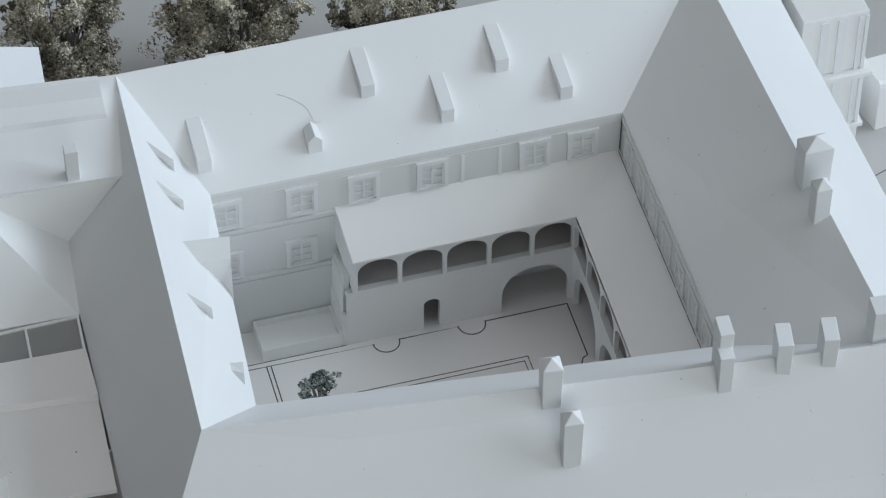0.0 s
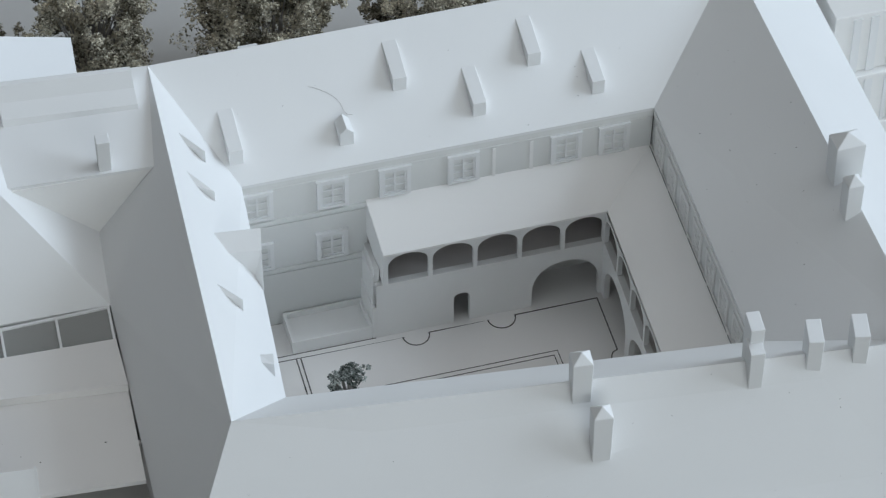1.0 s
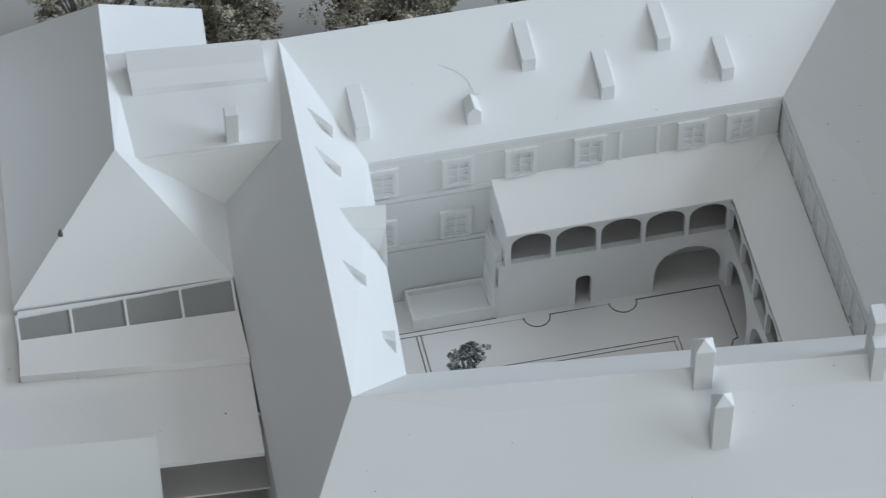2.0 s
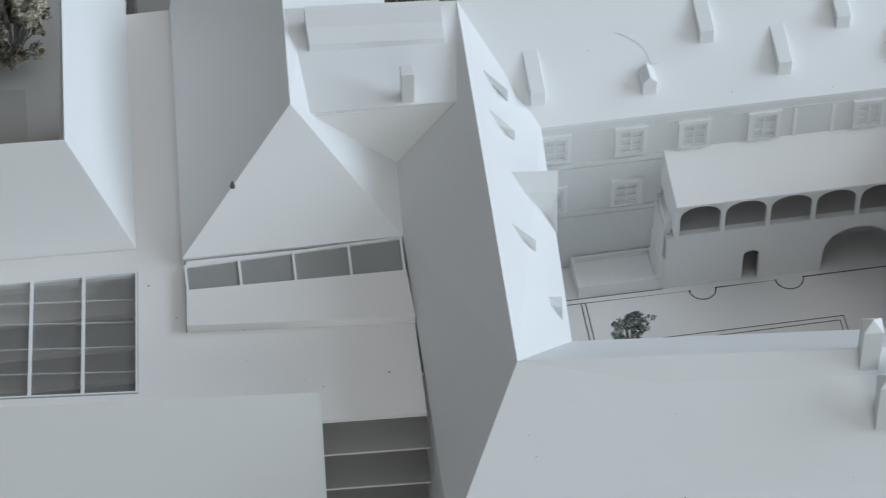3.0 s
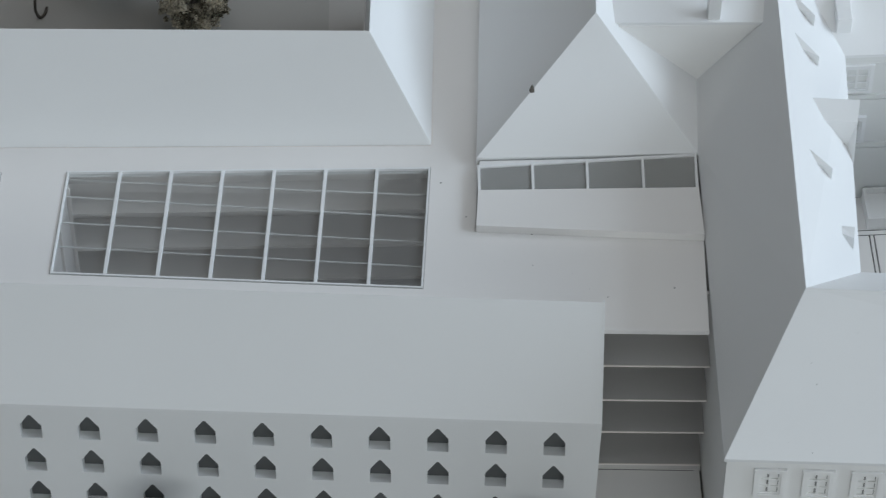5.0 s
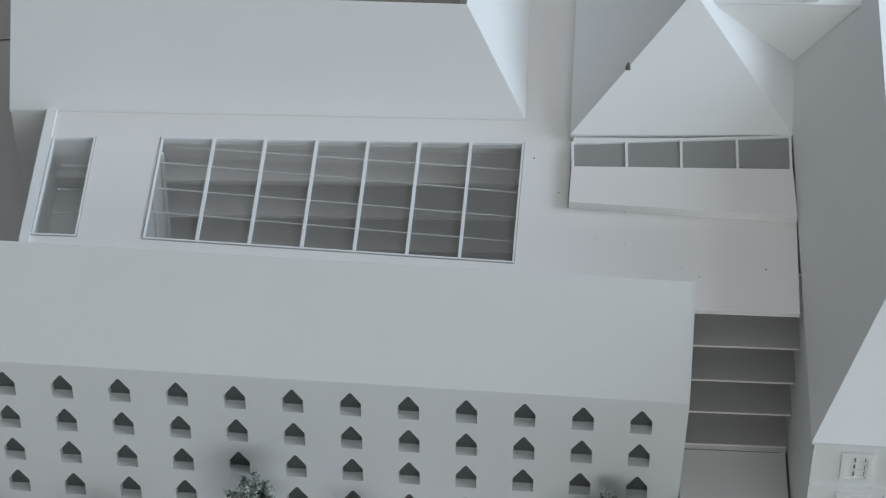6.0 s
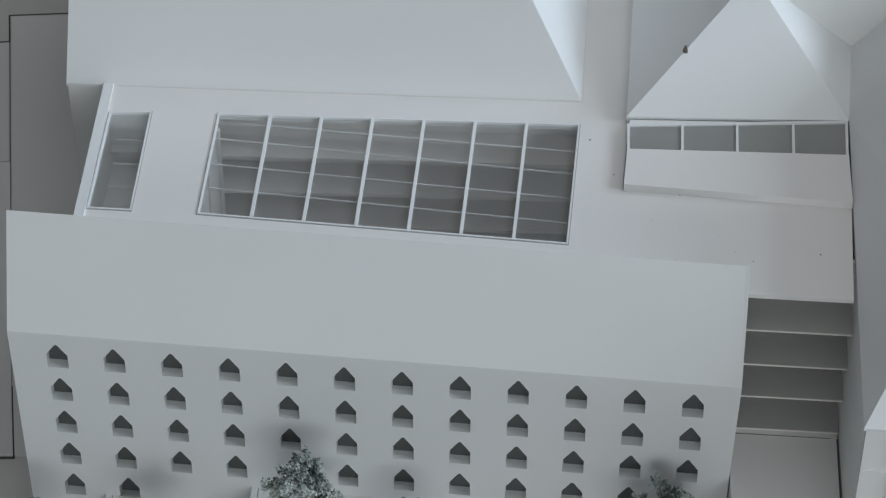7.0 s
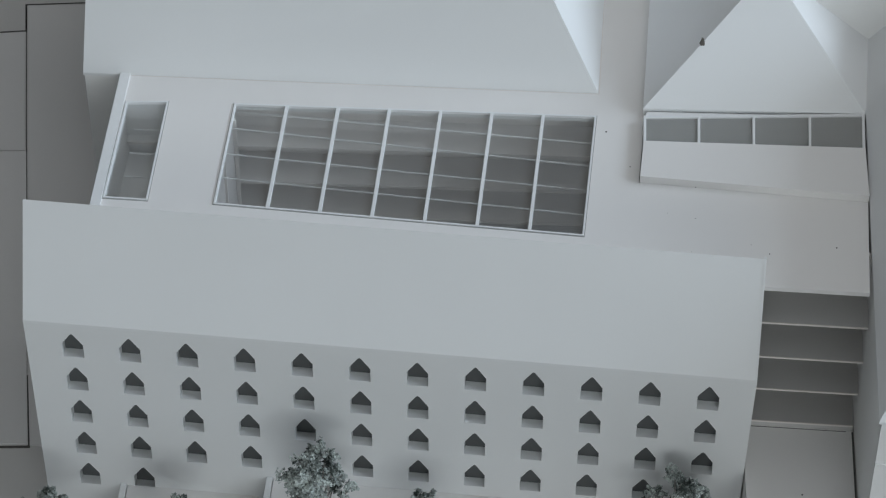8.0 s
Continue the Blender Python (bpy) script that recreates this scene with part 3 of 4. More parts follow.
def line(parent, pts, w=0.072, z=0.0, material=None):
    """An engraved dark line along the points, as one mitred ribbon."""
    bm = bmesh.new()
    pts = [Vector(p) for p in pts]
    rows = []
    for i, p in enumerate(pts):
        a, b = (p - pts[i - 1] if i else pts[1] - p).normalized(), (pts[i + 1] - p if i < len(pts) - 1 else p - pts[i - 1]).normalized()
        n = Vector((-(a + b).y, (a + b).x)).normalized()
        k = w / 2 / max(0.4, n.dot(Vector((-a.y, a.x))))
        rows.append([bm.verts.new((*(p + n * s * k), h)) for s in (-1, 1) for h in (z + 0.012, z - 0.02)])
    for r, s in zip(rows, rows[1:]):
        bm.faces.new((r[0], s[0], s[2], r[2]))
        bm.faces.new((r[0], r[1], s[1], s[0]))
        bm.faces.new((r[2], s[2], s[3], r[3]))
    part("engraved_line", bm, material or INK, parent)


def half_round(x0, x1, y, r):
    c = (x0 + x1) / 2
    return [(c - r * math.cos(math.pi * i / 12), y - r * math.sin(math.pi * i / 12)) for i in range(13)]


line(yard, [(-8.84, -0.31), (1.30, -0.44)] + half_round(1.28, 2.85, -0.44, 0.79) + [(2.89, -0.44), (6.46, -0.46)] + half_round(6.45, 8.09, -0.46, 0.83) + [(8.14, -0.47), (13.16, -0.48), (13.07, -4.68), (12.75, -4.82), (12.56, -5.17), (12.51, -9.07)])
line(yard, [(-5.14, -0.38), (-5.29, -9.01)])
line(yard, [(-4.88, -0.40), (-5.04, -9.01)])
line(yard, [(-5.11, -3.69), (9.69, -3.80), (9.64, -9.06)], 0.05)
line(yard, [(-5.11, -4.04), (9.40, -4.11), (9.35, -9.06)], 0.05)
line(yard, [(-8.85, 0.02), (-5.36, -0.00), (-0.24, -0.03)], 0.05)
line(yard, [(-8.88, 2.60), (-5.30, 2.58)], 0.05)

def seam(parent, a, b, w=0.06):
    """A thin dark gap where two boards meet."""
    bm = bmesh.new()
    bar(bm, a, b, w, 0.05)
    part("seam", bm, INK, parent)


for i in range(9):
    a, b = (16.89, 2.33, 9.08), (16.35, -14.66, 9.08)
    seam(east, lerp(a, b, i / 9 + 0.004), lerp(a, b, (i + 1) / 9 - (0.012 if i % 2 else 0.004)), 0.028)
seam(east, (16.95, 2.37, 9.1), (17.00, 2.35, 11.7), 0.035)
seam(gallery, (-0.44, 2.50, 1.0), (-0.43, 0.04, 0.03), 0.04)
planter = thing("planter", "low white open-topped box against the wall", "planter", (-2.5, 1.3, 0))
for x0, x1, y0, y1, h, nm in ((-5.22, -0.41, 0.06, 0.25, 0.95, "rim"), (-5.22, -5.03, 0.25, 2.48, 0.95, "rim"), (-0.60, -0.41, 0.25, 2.48, 0.95, "rim"), (-5.03, -0.60, 2.34, 2.48, 0.95, "rim"), (-5.03, -0.60, 0.25, 2.34, 0.55, "bed")):
    bm = bmesh.new()
    prism(bm, ((x0, y0), (x1, y0), (x1, y1), (x0, y1)), 0, h)
    part(nm, bm, WALL, planter)

# ---- modern extension: terrace, skylights, slim glazed box ----
PZ = 9.45
terrace = thing("terrace_building", "white flat-roofed model extension with skylights", "model building", (-40, -5, -12))
SKY = [(-51.45, -8.45), (-50.6, -1.15), (-30.65, -2.1), (-31.57, -10.72)]
SK0 = [(-57.44, -8.0), (-56.6, -1.02), (-54.25, -1.0), (-55.02, -8.2)]
bm = bmesh.new()
for pts in (
    [(-58.1, -10.5), SK0[0], SK0[1], (-56.95, 1.1)],
    [(-56.95, 1.1), SK0[1], SK0[2], SKY[1], (-50.6, 1.1)],
    [SK0[2], SK0[3], SKY[0], SKY[1]],
    [(-58.1, -10.5), (-51.5, -11.2), SKY[0], SK0[3], SK0[0]],
    [(-50.6, 1.1), SKY[1], SKY[2], (-28.0, -2.2), (-26.5, 18.3), (-29.4, 18.3), (-31.0, 1.1)],
    [(-51.5, -11.2), (-31.6, -13.3), SKY[3], SKY[0]],
    [SKY[2], SKY[3], (-31.6, -13.3), (-22.15, -14.19), (-16.62, -14.62), (-16.2, -8.3), (-28.5, -6.9), (-28.0, -2.2)],
):
    slab(bm, [(x, y, PZ) for x, y in pts], 0.3)
joined("roof_deck", bm, WARM, terrace)
bm = bmesh.new()
slab(bm, [(-58.3, -10.5, PZ + 0.14), (-57.75, -10.5, PZ + 0.14), (-56.45, 1.1, PZ + 0.14), (-57.0, 1.1, PZ + 0.14)], 1.0)
part("parapet", bm, WHITE, terrace)
bm = bmesh.new()
slab(bm, [(-58.2, -10.4, PZ - 0.4), (-58.0, -10.4, PZ - 0.4), (-56.75, 1.1, PZ - 0.4), (-56.95, 1.1, PZ - 0.4)], 21.4)
part("wall", bm, WALL, terrace)


def inset(quad, d):
    out = []
    for i in range(4):
        p, a, b = Vector(quad[i]), Vector(quad[i - 1]), Vector(quad[(i + 1) % 4])
        out.append(tuple(p + ((a - p).normalized() + (b - p).normalized()) * d))
    return out


def skylight(name, label, quad, panes, z):
    """A glazed opening in the terrace: frame, bars between the panes, a well with open floors below. quad: from the lower left, clockwise."""
    sk = thing(name, label, "skylight", (*quad[0], z))
    q = inset(quad, 0.09)
    for i in range(4):
        j = (i + 1) % 4
        bm = bmesh.new()
        slab(bm, [(*quad[i], z + 0.07), (*quad[j], z + 0.07), (*q[j], z + 0.07), (*q[i], z + 0.07)], 0.42)
        part("frame", bm, WHITE, sk)
        bm = bmesh.new()
        a, b = inset(quad, -0.03)[i], inset(quad, -0.03)[j]
        bar(bm, (*a, z + 0.012), (*b, z + 0.012), 0.03, 0.02)
        part("joint", bm, STRIP, sk)
    lo, hi = [lerp(q[0], q[3], i / panes) for i in range(panes + 1)], [lerp(q[1], q[2], i / panes) for i in range(panes + 1)]
    for i in range(1, panes):
        bm = bmesh.new()
        bar(bm, (*lo[i], z + 0.08), (*hi[i], z + 0.08), 0.17, 0.25)
        part("glazing_bar", bm, WHITE, sk)
    for i in range(panes):
        bm = bmesh.new()
        slab(bm, [(*lo[i], z - 0.1), (*hi[i], z - 0.1), (*hi[i + 1], z - 0.1), (*lo[i + 1], z - 0.1)], 0.05)
        g = part("pane", bm, PANE, sk)
        g.visible_shadow = False
    return sk


skylight("long_skylight", "long glazed roof light with white bars and seven panes", SKY, 7, PZ)
rods = [((-51.2, -0.95), (-30.4, -3.45)), ((-51.2, -2.2), (-30.6, -5.1)), ((-51.3, -4.1), (-30.8, -6.85)), ((-51.3, -5.85), (-31.0, -8.6))]
short_rods = [((-56.1, -2.35), (-54.2, -2.46)), ((-56.3, -4.08), (-54.4, -4.2)), ((-56.5, -5.77), (-54.6, -5.9))]
skylight("short_skylight", "narrow single-pane roof light with a white frame", SK0, 1, PZ)


# open floors under the skylights and beside the new building
def shelves(parent, a, b, levels, depth, z0, z1, t=0.14, back=None, edge=None, floor=None):
    put = placer(a, b)
    n = math.dist(a[:2], b[:2])
    for z in levels:
        bm = bmesh.new()
        band(bm, put, 0, n, z - t, z, 0, depth)
        part("floor_slab", bm, floor or INNER, parent)
        bm = bmesh.new()
        band(bm, put, 0, n, z - t, z + 0.02, 0.06, -0.003)
        part("slab_edge", bm, edge or WHITE, parent)
    bm = bmesh.new()
    band(bm, put, -0.2, n + 0.2, z0, z1, -depth, depth + 0.2)
    part("back_wall", bm, back or INNER, parent)


for name, few in (("cross_rails", rods), ("cross_rails", short_rods)):
    rail = thing(name, "thin white rails under the glazing", "rails", (*few[0][0], 8.7), "rails under the roof lights")
    for a, b in few:
        bm = bmesh.new()
        bar(bm, (*a, 8.7), (*b, 8.7), 0.05, 0.08)
        part("rail", bm, WHITE, rail)
well = thing("atrium", "deep light well with open grey floors", "atrium", (-41, -5, -5))
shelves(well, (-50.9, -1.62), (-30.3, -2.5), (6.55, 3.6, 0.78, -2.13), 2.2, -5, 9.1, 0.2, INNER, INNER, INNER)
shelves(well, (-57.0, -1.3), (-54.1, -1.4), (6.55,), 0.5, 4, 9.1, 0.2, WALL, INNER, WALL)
# side walls toned unequally: the long well's two carry its shade as colour
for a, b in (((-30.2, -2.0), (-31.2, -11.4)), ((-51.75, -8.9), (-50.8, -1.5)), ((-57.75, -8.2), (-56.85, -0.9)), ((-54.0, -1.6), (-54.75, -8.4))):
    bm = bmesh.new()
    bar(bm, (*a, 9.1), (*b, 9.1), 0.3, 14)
    part("side_wall", bm, WALL if a[0] < -53 else RECESS_SHADE if a[0] < -50 else WELL_SHADE, well)
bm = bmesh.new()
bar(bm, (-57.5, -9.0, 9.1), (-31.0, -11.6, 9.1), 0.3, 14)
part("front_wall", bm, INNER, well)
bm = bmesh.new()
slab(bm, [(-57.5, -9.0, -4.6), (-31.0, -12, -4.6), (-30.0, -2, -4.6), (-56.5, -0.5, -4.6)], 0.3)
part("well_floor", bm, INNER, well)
bm = bmesh.new()
slab(bm, [(-57.6, -8.3, 5.2), (-54.7, -8.5, 5.2), (-53.9, -1.0, 5.2), (-56.8, -1.0, 5.2)], 0.3)
part("upper_floor", bm, WALL, well)
for x, y in ((-51.05, -5.0), (-50.6, -2.1)):
    bm = bmesh.new()
    bar(bm, (x, y, -4.6), (x, y + 0.001, 9.1), 0.2, 0.2)
    part("post", bm, INNER, well)

stack = thing("open_floors", "stack of open white floor slabs between two buildings", "open storeys", (-19.3, -14.2, -2.6))
shelves(stack, (-22.4, -14.18), (-16.42, -14.64), (6.55, 3.6, 0.78, -2.13), 2.8, -2.6, 9.2, 0.1, FLOOR_SHADE, INNER, FLOOR_SHADE)
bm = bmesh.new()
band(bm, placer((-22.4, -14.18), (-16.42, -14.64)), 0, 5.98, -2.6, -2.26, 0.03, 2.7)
part("step", bm, FLOOR_SHADE, stack)
bm = bmesh.new()
slab(bm, [(-22.35, -14.2, -2.6), (-22.52, -17.3, -2.6), (-22.62, -24, -2.6), (-16.87, -28, -2.6), (-16.42, -14.6, -2.6)], 9.9)
tagged(part("forecourt", bm, WARM), "warm white forecourt board", "forecourt", kind="structure")
line_parent = thing("board_gap", "dark gap at the edge of the forecourt board", "gap", (-17, -20, -2.6), kind="structure")
line(line_parent, [(-16.45, -14.75), (-16.89, -28)], 0.08, -2.6)
line(line_parent, [(-22.1, -14.3), (-16.8, -14.72)], 0.035, -2.6)

glazed = thing("glazed_roof_box", "low white box on the terrace with a glazed strip", "roof box", (-22, -5, PZ))
bm = bmesh.new()
slab(bm, [(-28.45, -6.92, 10.0), (-16.18, -8.32, 10.0), (-16.12, -4.9, 10.0), (-28.16, -4.36, 10.0)], 0.62)
part("lid", bm, WARM, glazed)
TL, TR, BL, BR = (-28.09, -2.62), (-15.98, -2.47), (-28.16, -4.36), (-16.14, -4.9)
bm = bmesh.new()
bar(bm, (*TL, 10.0), (*TR, 10.0), 0.15, 0.5)
part("frame", bm, WHITE, glazed)
for f in (0.006, 0.25, 0.498, 0.752, 0.994):
    bm = bmesh.new()
    bar(bm, (*lerp(BL, BR, f), 9.99), (*lerp(TL, TR, f), 9.99), 0.14, 0.45)
    part("glazing_bar", bm, WHITE, glazed)
for f in (0, 0.25, 0.5, 0.75):
    bm = bmesh.new()
    slab(bm, [(*lerp(BL, BR, f), 9.93), (*lerp(BL, BR, f + 0.25), 9.93), (*lerp(TL, TR, f + 0.25), 9.93), (*lerp(TL, TR, f), 9.93)], 0.04)
    g = part("pane", bm, PANE, glazed)
    g.visible_shadow = False
bm = bmesh.new()
slab(bm, [(-27.9, -2.06, 9.8), (-28.0, -2.52, 9.8), (-16.2, -2.44, 9.8)], 0.3)
part("upstand", bm, WALL, glazed)
bm = bmesh.new()
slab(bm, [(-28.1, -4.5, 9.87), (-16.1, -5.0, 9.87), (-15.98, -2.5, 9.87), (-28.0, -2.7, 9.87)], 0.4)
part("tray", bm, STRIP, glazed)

# ---- the L-shaped block with the steep roof ----
ell = thing("steep_roofed_block", "white model block with a steep hipped roof", "model building", (-45, 2, -12))
HC, HA = (-30.5, -0.38, PZ + 0.05), (-33.7, 2.25, RZ)
roof(ell, [HA, (-58.55, 4.0, RZ), (-59.1, 1.15, PZ + 0.05), HC])
roof(ell, [HA, HC, (-28.97, 19.4, PZ + 0.05), (-32.35, 18.9, RZ)])
for pts in ([(-33.7, 2.25, RZ), (-32.35, 18.9, RZ), (-32.65, 18.9, 12.0), (-34.0, 4.2, 12.0)], [(-33.7, 2.25, RZ), (-34.0, 4.2, 12.0), (-58.4, 6.0, 12.0), (-58.55, 4.0, RZ)]):
    roof(ell, pts)
bm = bmesh.new()
face(bm, [(-59.0, 1.3, -12.4), (-59.0, 1.3, 9.3), (-58.5, 4.0, 15.8), (-58.4, 6.0, 12.0), (-58.4, 6.0, -12.4)])
part("gable", bm, WALL, ell)
wall(ell, (-59.05, 1.3), (-56.8, 1.2), -12.5, 9.3, name="wall")
wall(ell, (-32.75, 18.8), (-34.1, 4.2), -0.2, 11.7, name="wall")
bm = bmesh.new()
face(bm, [(-29.05, 19.3, -0.2), (-29.05, 19.3, 9.3), (-32.35, 18.8, 15.8), (-32.65, 18.8, 11.8), (-32.65, 18.8, -0.2)])
part("gable", bm, WALL, ell)
wall(ell, (-34.1, 4.25), (-58.4, 6.0), -0.2, 11.7, name="wall")
bm = bmesh.new()
prism(bm, ((-57.5, 6.2), (-34.2, 4.4), (-32.9, 18.8), (-33.4, 34.5), (-55, 36)), -0.3, 0.06)
inner_yard = tagged(part("inner_yard", bm, mat("warm_grey_yard_board", (0.49, 0.47, 0.445), 0.75, 0.06)), "warm grey inner yard board", "yard", kind="structure")
bm = bmesh.new()
slab(bm, [(-60.5, 17.0, 0.075), (-35.73, 17.0, 0.075), (-35.45, 22.58, 0.075), (-42.22, 23.35, 0.075), (-60.5, 25.4, 0.075)], 0.03)
part("lawn_board", bm, mat("dull_grey_lawn_board", (0.415, 0.40, 0.375), 0.8, 0.06), inner_yard, "slightly darker field let into the yard board")
line(ell, [(-30.44, -0.4), (-29.2, 18)], 0.05, PZ, INNER)
line(ell, [(-56.4, 0.98), (-30.44, -0.44)], 0.04, PZ, INNER)

# ---- the new building with the gabled window openings ----
RL, RR, EL, ER = (-61.32, -10.28, 12.0), (-22.22, -14.41, 12.0), (-61.7, -13.27, 5.5), (-22.43, -17.39, 5.5)
newb = thing("new_building", "white model building with rows of house-shaped openings", "model building", (-42, -14, -12.5))
roof(newb, [RL, EL, ER, RR])
put = placer(EL, ER)
length = math.dist(EL[:2], ER[:2])
U0, PITCH, STOREY = 2.55 - 3.133 / 2, 3.133, 2.93
DEEP = 0.6


def house_shape(uc, vb, grow=0.0):
    w = 0.58 + grow
    return [(uc - w, vb), (uc - w, vb + 1.13), (uc - 0.09, vb + 1.95 + grow), (uc, vb + 2.02 + grow), (uc + 0.09, vb + 1.95 + grow), (uc + w, vb + 1.13), (uc + w, vb)]


bm = bmesh.new()
for c in range(12):
    for r in range(5):
        u, v = U0 + PITCH * c, 5.5 - STOREY * (r + 1)
        if r == 4 and c > 1:
            face(bm, [put(u, v), put(u + PITCH, v), put(u + PITCH, v + STOREY), put(u, v + STOREY)])
            continue
        pierced(bm, put, u, u + PITCH, v, v + STOREY - (0.0 if r else 0.2), house_shape(u + PITCH / 2, v + 0.03), DEEP, back=False)
for u0, u1, v0, v1 in ((0, U0, -12.5, 5.3), (U0, U0 + 12 * PITCH, -12.5, 5.5 - 5 * STOREY)):
    face(bm, [put(u0, v0), put(u1, v0), put(u1, v1), put(u0, v1)])
face(bm, [put(U0 + 12 * PITCH, -12.5), put(length - 0.33, -12.5), put(length, 5.3), put(U0 + 12 * PITCH, 5.3)])
joined("facade", bm, WHITE, newb)
for c in range(12):
    for r in range(5 if c < 2 else 4):
        bm = bmesh.new()
        f = face(bm, [put(a, b, DEEP) for a, b in house_shape(U0 + PITCH * (c + 0.5), 5.5 - STOREY * (r + 1) + 0.03, 0.02)])
        e = bmesh.ops.extrude_face_region(bm, geom=[f])
        d = Vector(put(0, 0, 0.05)) - Vector(put(0, 0, 0))
        bmesh.ops.translate(bm, verts=[v for v in e["geom"] if isinstance(v, bmesh.types.BMVert)], vec=d)
        part("window_pane", bm, DARK, newb)
for a, b, lean in ((EL, RL, 0), (ER, RR, 0.33)):
    bm = bmesh.new()
    face(bm, [a, b, (b[0] - lean, b[1], -12.5), (a[0] - lean, a[1], -12.5)])
    part("gable", bm, WHITE, newb)
wall(newb, (RR[0] - 0.1, RR[1]), (RL[0] + 0.1, RL[1]), 9.0, 11.6, 0.08, "back_wall")

bm = bmesh.new()
bar(bm, (ER[0] - 0.06, ER[1], ER[2] + 0.06), (RR[0] - 0.06, RR[1], RR[2] + 0.06), 0.12, 0.2)
part("verge", bm, WHITE, newb)

# low front volumes with light parapets
for nm, u0, u1, z, out in (("low_annex", 4.3, 12.2, -8.85, 4.0), ("low_annex", 12.75, 36.5, -7.0, 5.0)):
    an = thing("low_annex", "low white flat-roofed block before the front", "model building", (*put(u0, 0)[:2], -12.5), "low front blocks")
    bm = bmesh.new()
    band(bm, put, u0, u1, -12.5, z - 0.3, out, -0.01)
    part("body", bm, WALL, an)
    bm = bmesh.new()
    band(bm, put, u0, u0 + 0.35, z - 0.3, z + 0.05, out, -0.01)
    band(bm, put, u0 + 0.35, u1, z - 0.3, z + 0.05, out, -out + 0.35)
    part("parapet", bm, WHITE, an)
    bm = bmesh.new()
    band(bm, put, u0 + 0.4, u1, z - 0.3, z - 0.05, out - 0.4, -0.01)
    part("roof_deck", bm, WARM, an)


# ---- trees: wire stems with crumbs of foam ----
def crumbs(rng, centres, n, size):
    """Many small irregular crumbs round the given centres, as vertex and face arrays."""
    way = lambda k: (lambda d: d / np.linalg.norm(d, axis=1, keepdims=True))(rng.normal(size=(k, 3)))
    c = np.array([[*p, q] for p, q in centres]).repeat(10, axis=0)
    c[:, :3] += way(len(c)) * c[:, 3:] * rng.uniform(0.4, 1.0, (len(c), 1))
    c[:, 3] *= rng.uniform(0.22, 0.55, len(c))
    c = c[rng.integers(len(c), size=n)]
    p = c[:, :3] + way(n) * c[:, 3:] * rng.uniform(0.1, 1.0, (n, 1)) ** 0.6
    s = size * rng.uniform(0.4, 1.5, (n, 1, 1)) * rng.uniform(0.35, 1.0, (n, 4, 1))
    o = np.array([(1, 1, 1), (-1, -1, 1), (-1, 1, -1), (1, -1, -1)])[None] * s
    turn = np.linalg.qr(rng.normal(size=(n, 3, 3)))[0]
    verts = (o @ turn + p[:, None]).reshape(-1, 3)
    one = np.array(((0, 2, 1), (0, 3, 2), (0, 1, 3), (1, 2, 3)))
    return verts, (one[None] + 4 * np.arange(n)[:, None, None]).reshape(-1, 3)


def limb(bm, a, b, r0, r1):
    a, b = Vector(a), Vector(b)
    q = (b - a).to_track_quat("Z", "Y").to_matrix().to_4x4()
    bmesh.ops.create_cone(bm, segments=6, radius1=r0, radius2=r1, depth=(b - a).length, cap_ends=True, matrix=Matrix.Translation((a + b) / 2) @ q)


def tree(at, height, radius, low, n, leaf, label, seed, size=0.13, clusters=16, stout=1.0):
    """A model tree. low: where the crown begins, over its foot."""
    rng = np.random.default_rng(seed)
    t = thing("model_tree", label, "tree", at)
    mid = Vector(at) + Vector((0, 0, low + (height - low) / 2))
    tips = []
    for i in range(clusters):
        a, h = rng.uniform(0, 2 * math.pi), rng.uniform(-0.92, 0.95)
        w = math.sqrt(1 - h * h) * rng.uniform(0.45, 0.95)
        tips.append((mid.x + radius * w * math.cos(a), mid.y + radius * w * math.sin(a), mid.z + h * (height - low) / 2 * 0.9))
    bm = bmesh.new()
    fork = (at[0] + 0.1, at[1], at[2] + low * 0.9)
    limb(bm, at, fork, 0.3 * stout, 0.18 * stout)
    for p in tips:
        k = lerp(fork, p, 0.5)
        k = (k[0] + rng.normal() * 0.15, k[1] + rng.normal() * 0.15, k[2] + 0.2)
        limb(bm, fork, k, 0.1 * stout, 0.06 * stout)
        limb(bm, k, p, 0.06, 0.025)
    part("trunk", bm, TWIG, t)
    v, f = crumbs(rng, [(p, radius * rng.uniform(0.14, 0.36)) for p in tips], n, size)
    me = bpy.data.meshes.new("crown")
    me.from_pydata(((v - np.array(at)) * S).tolist(), [], f.tolist())
    me.materials.append(leaf)
    ob = new("crown", me)
    ob.parent = t
    return t


OLIVE, FROST = "model tree of olive brown foam crumbs on wire", "model tree of frosted grey green crumbs on wire"
tree((-11.86, 24.76, 0), 10.0, 4.1, 1.2, 40000, LEAF, OLIVE, 1, 0.072, 54, 2.0)
tree((-0.88, 22.44, 0), 9.5, 4.9, 0.8, 46000, LEAF, OLIVE, 2, 0.072, 58, 2.0)
tree((8.77, 20.75, 0), 8.5, 4.3, 0.9, 34000, LEAF, OLIVE, 3, 0.072, 46, 2.0)
tree((-19.99, 27.76, 0), 9.0, 3.0, 0.6, 22000, LEAF, OLIVE, 4, 0.06, 44, 1.4)
tree((-43.8, 19.2, 0.06), 8.0, 2.7, 0.3, 30000, LEAF, OLIVE, 5, 0.07, 80, 0.6)
tree((-48.3, 22.6, 0.06), 7.5, 2.6, 0.8, 16000, LEAF, OLIVE, 6, 0.06, 36, 1.4)
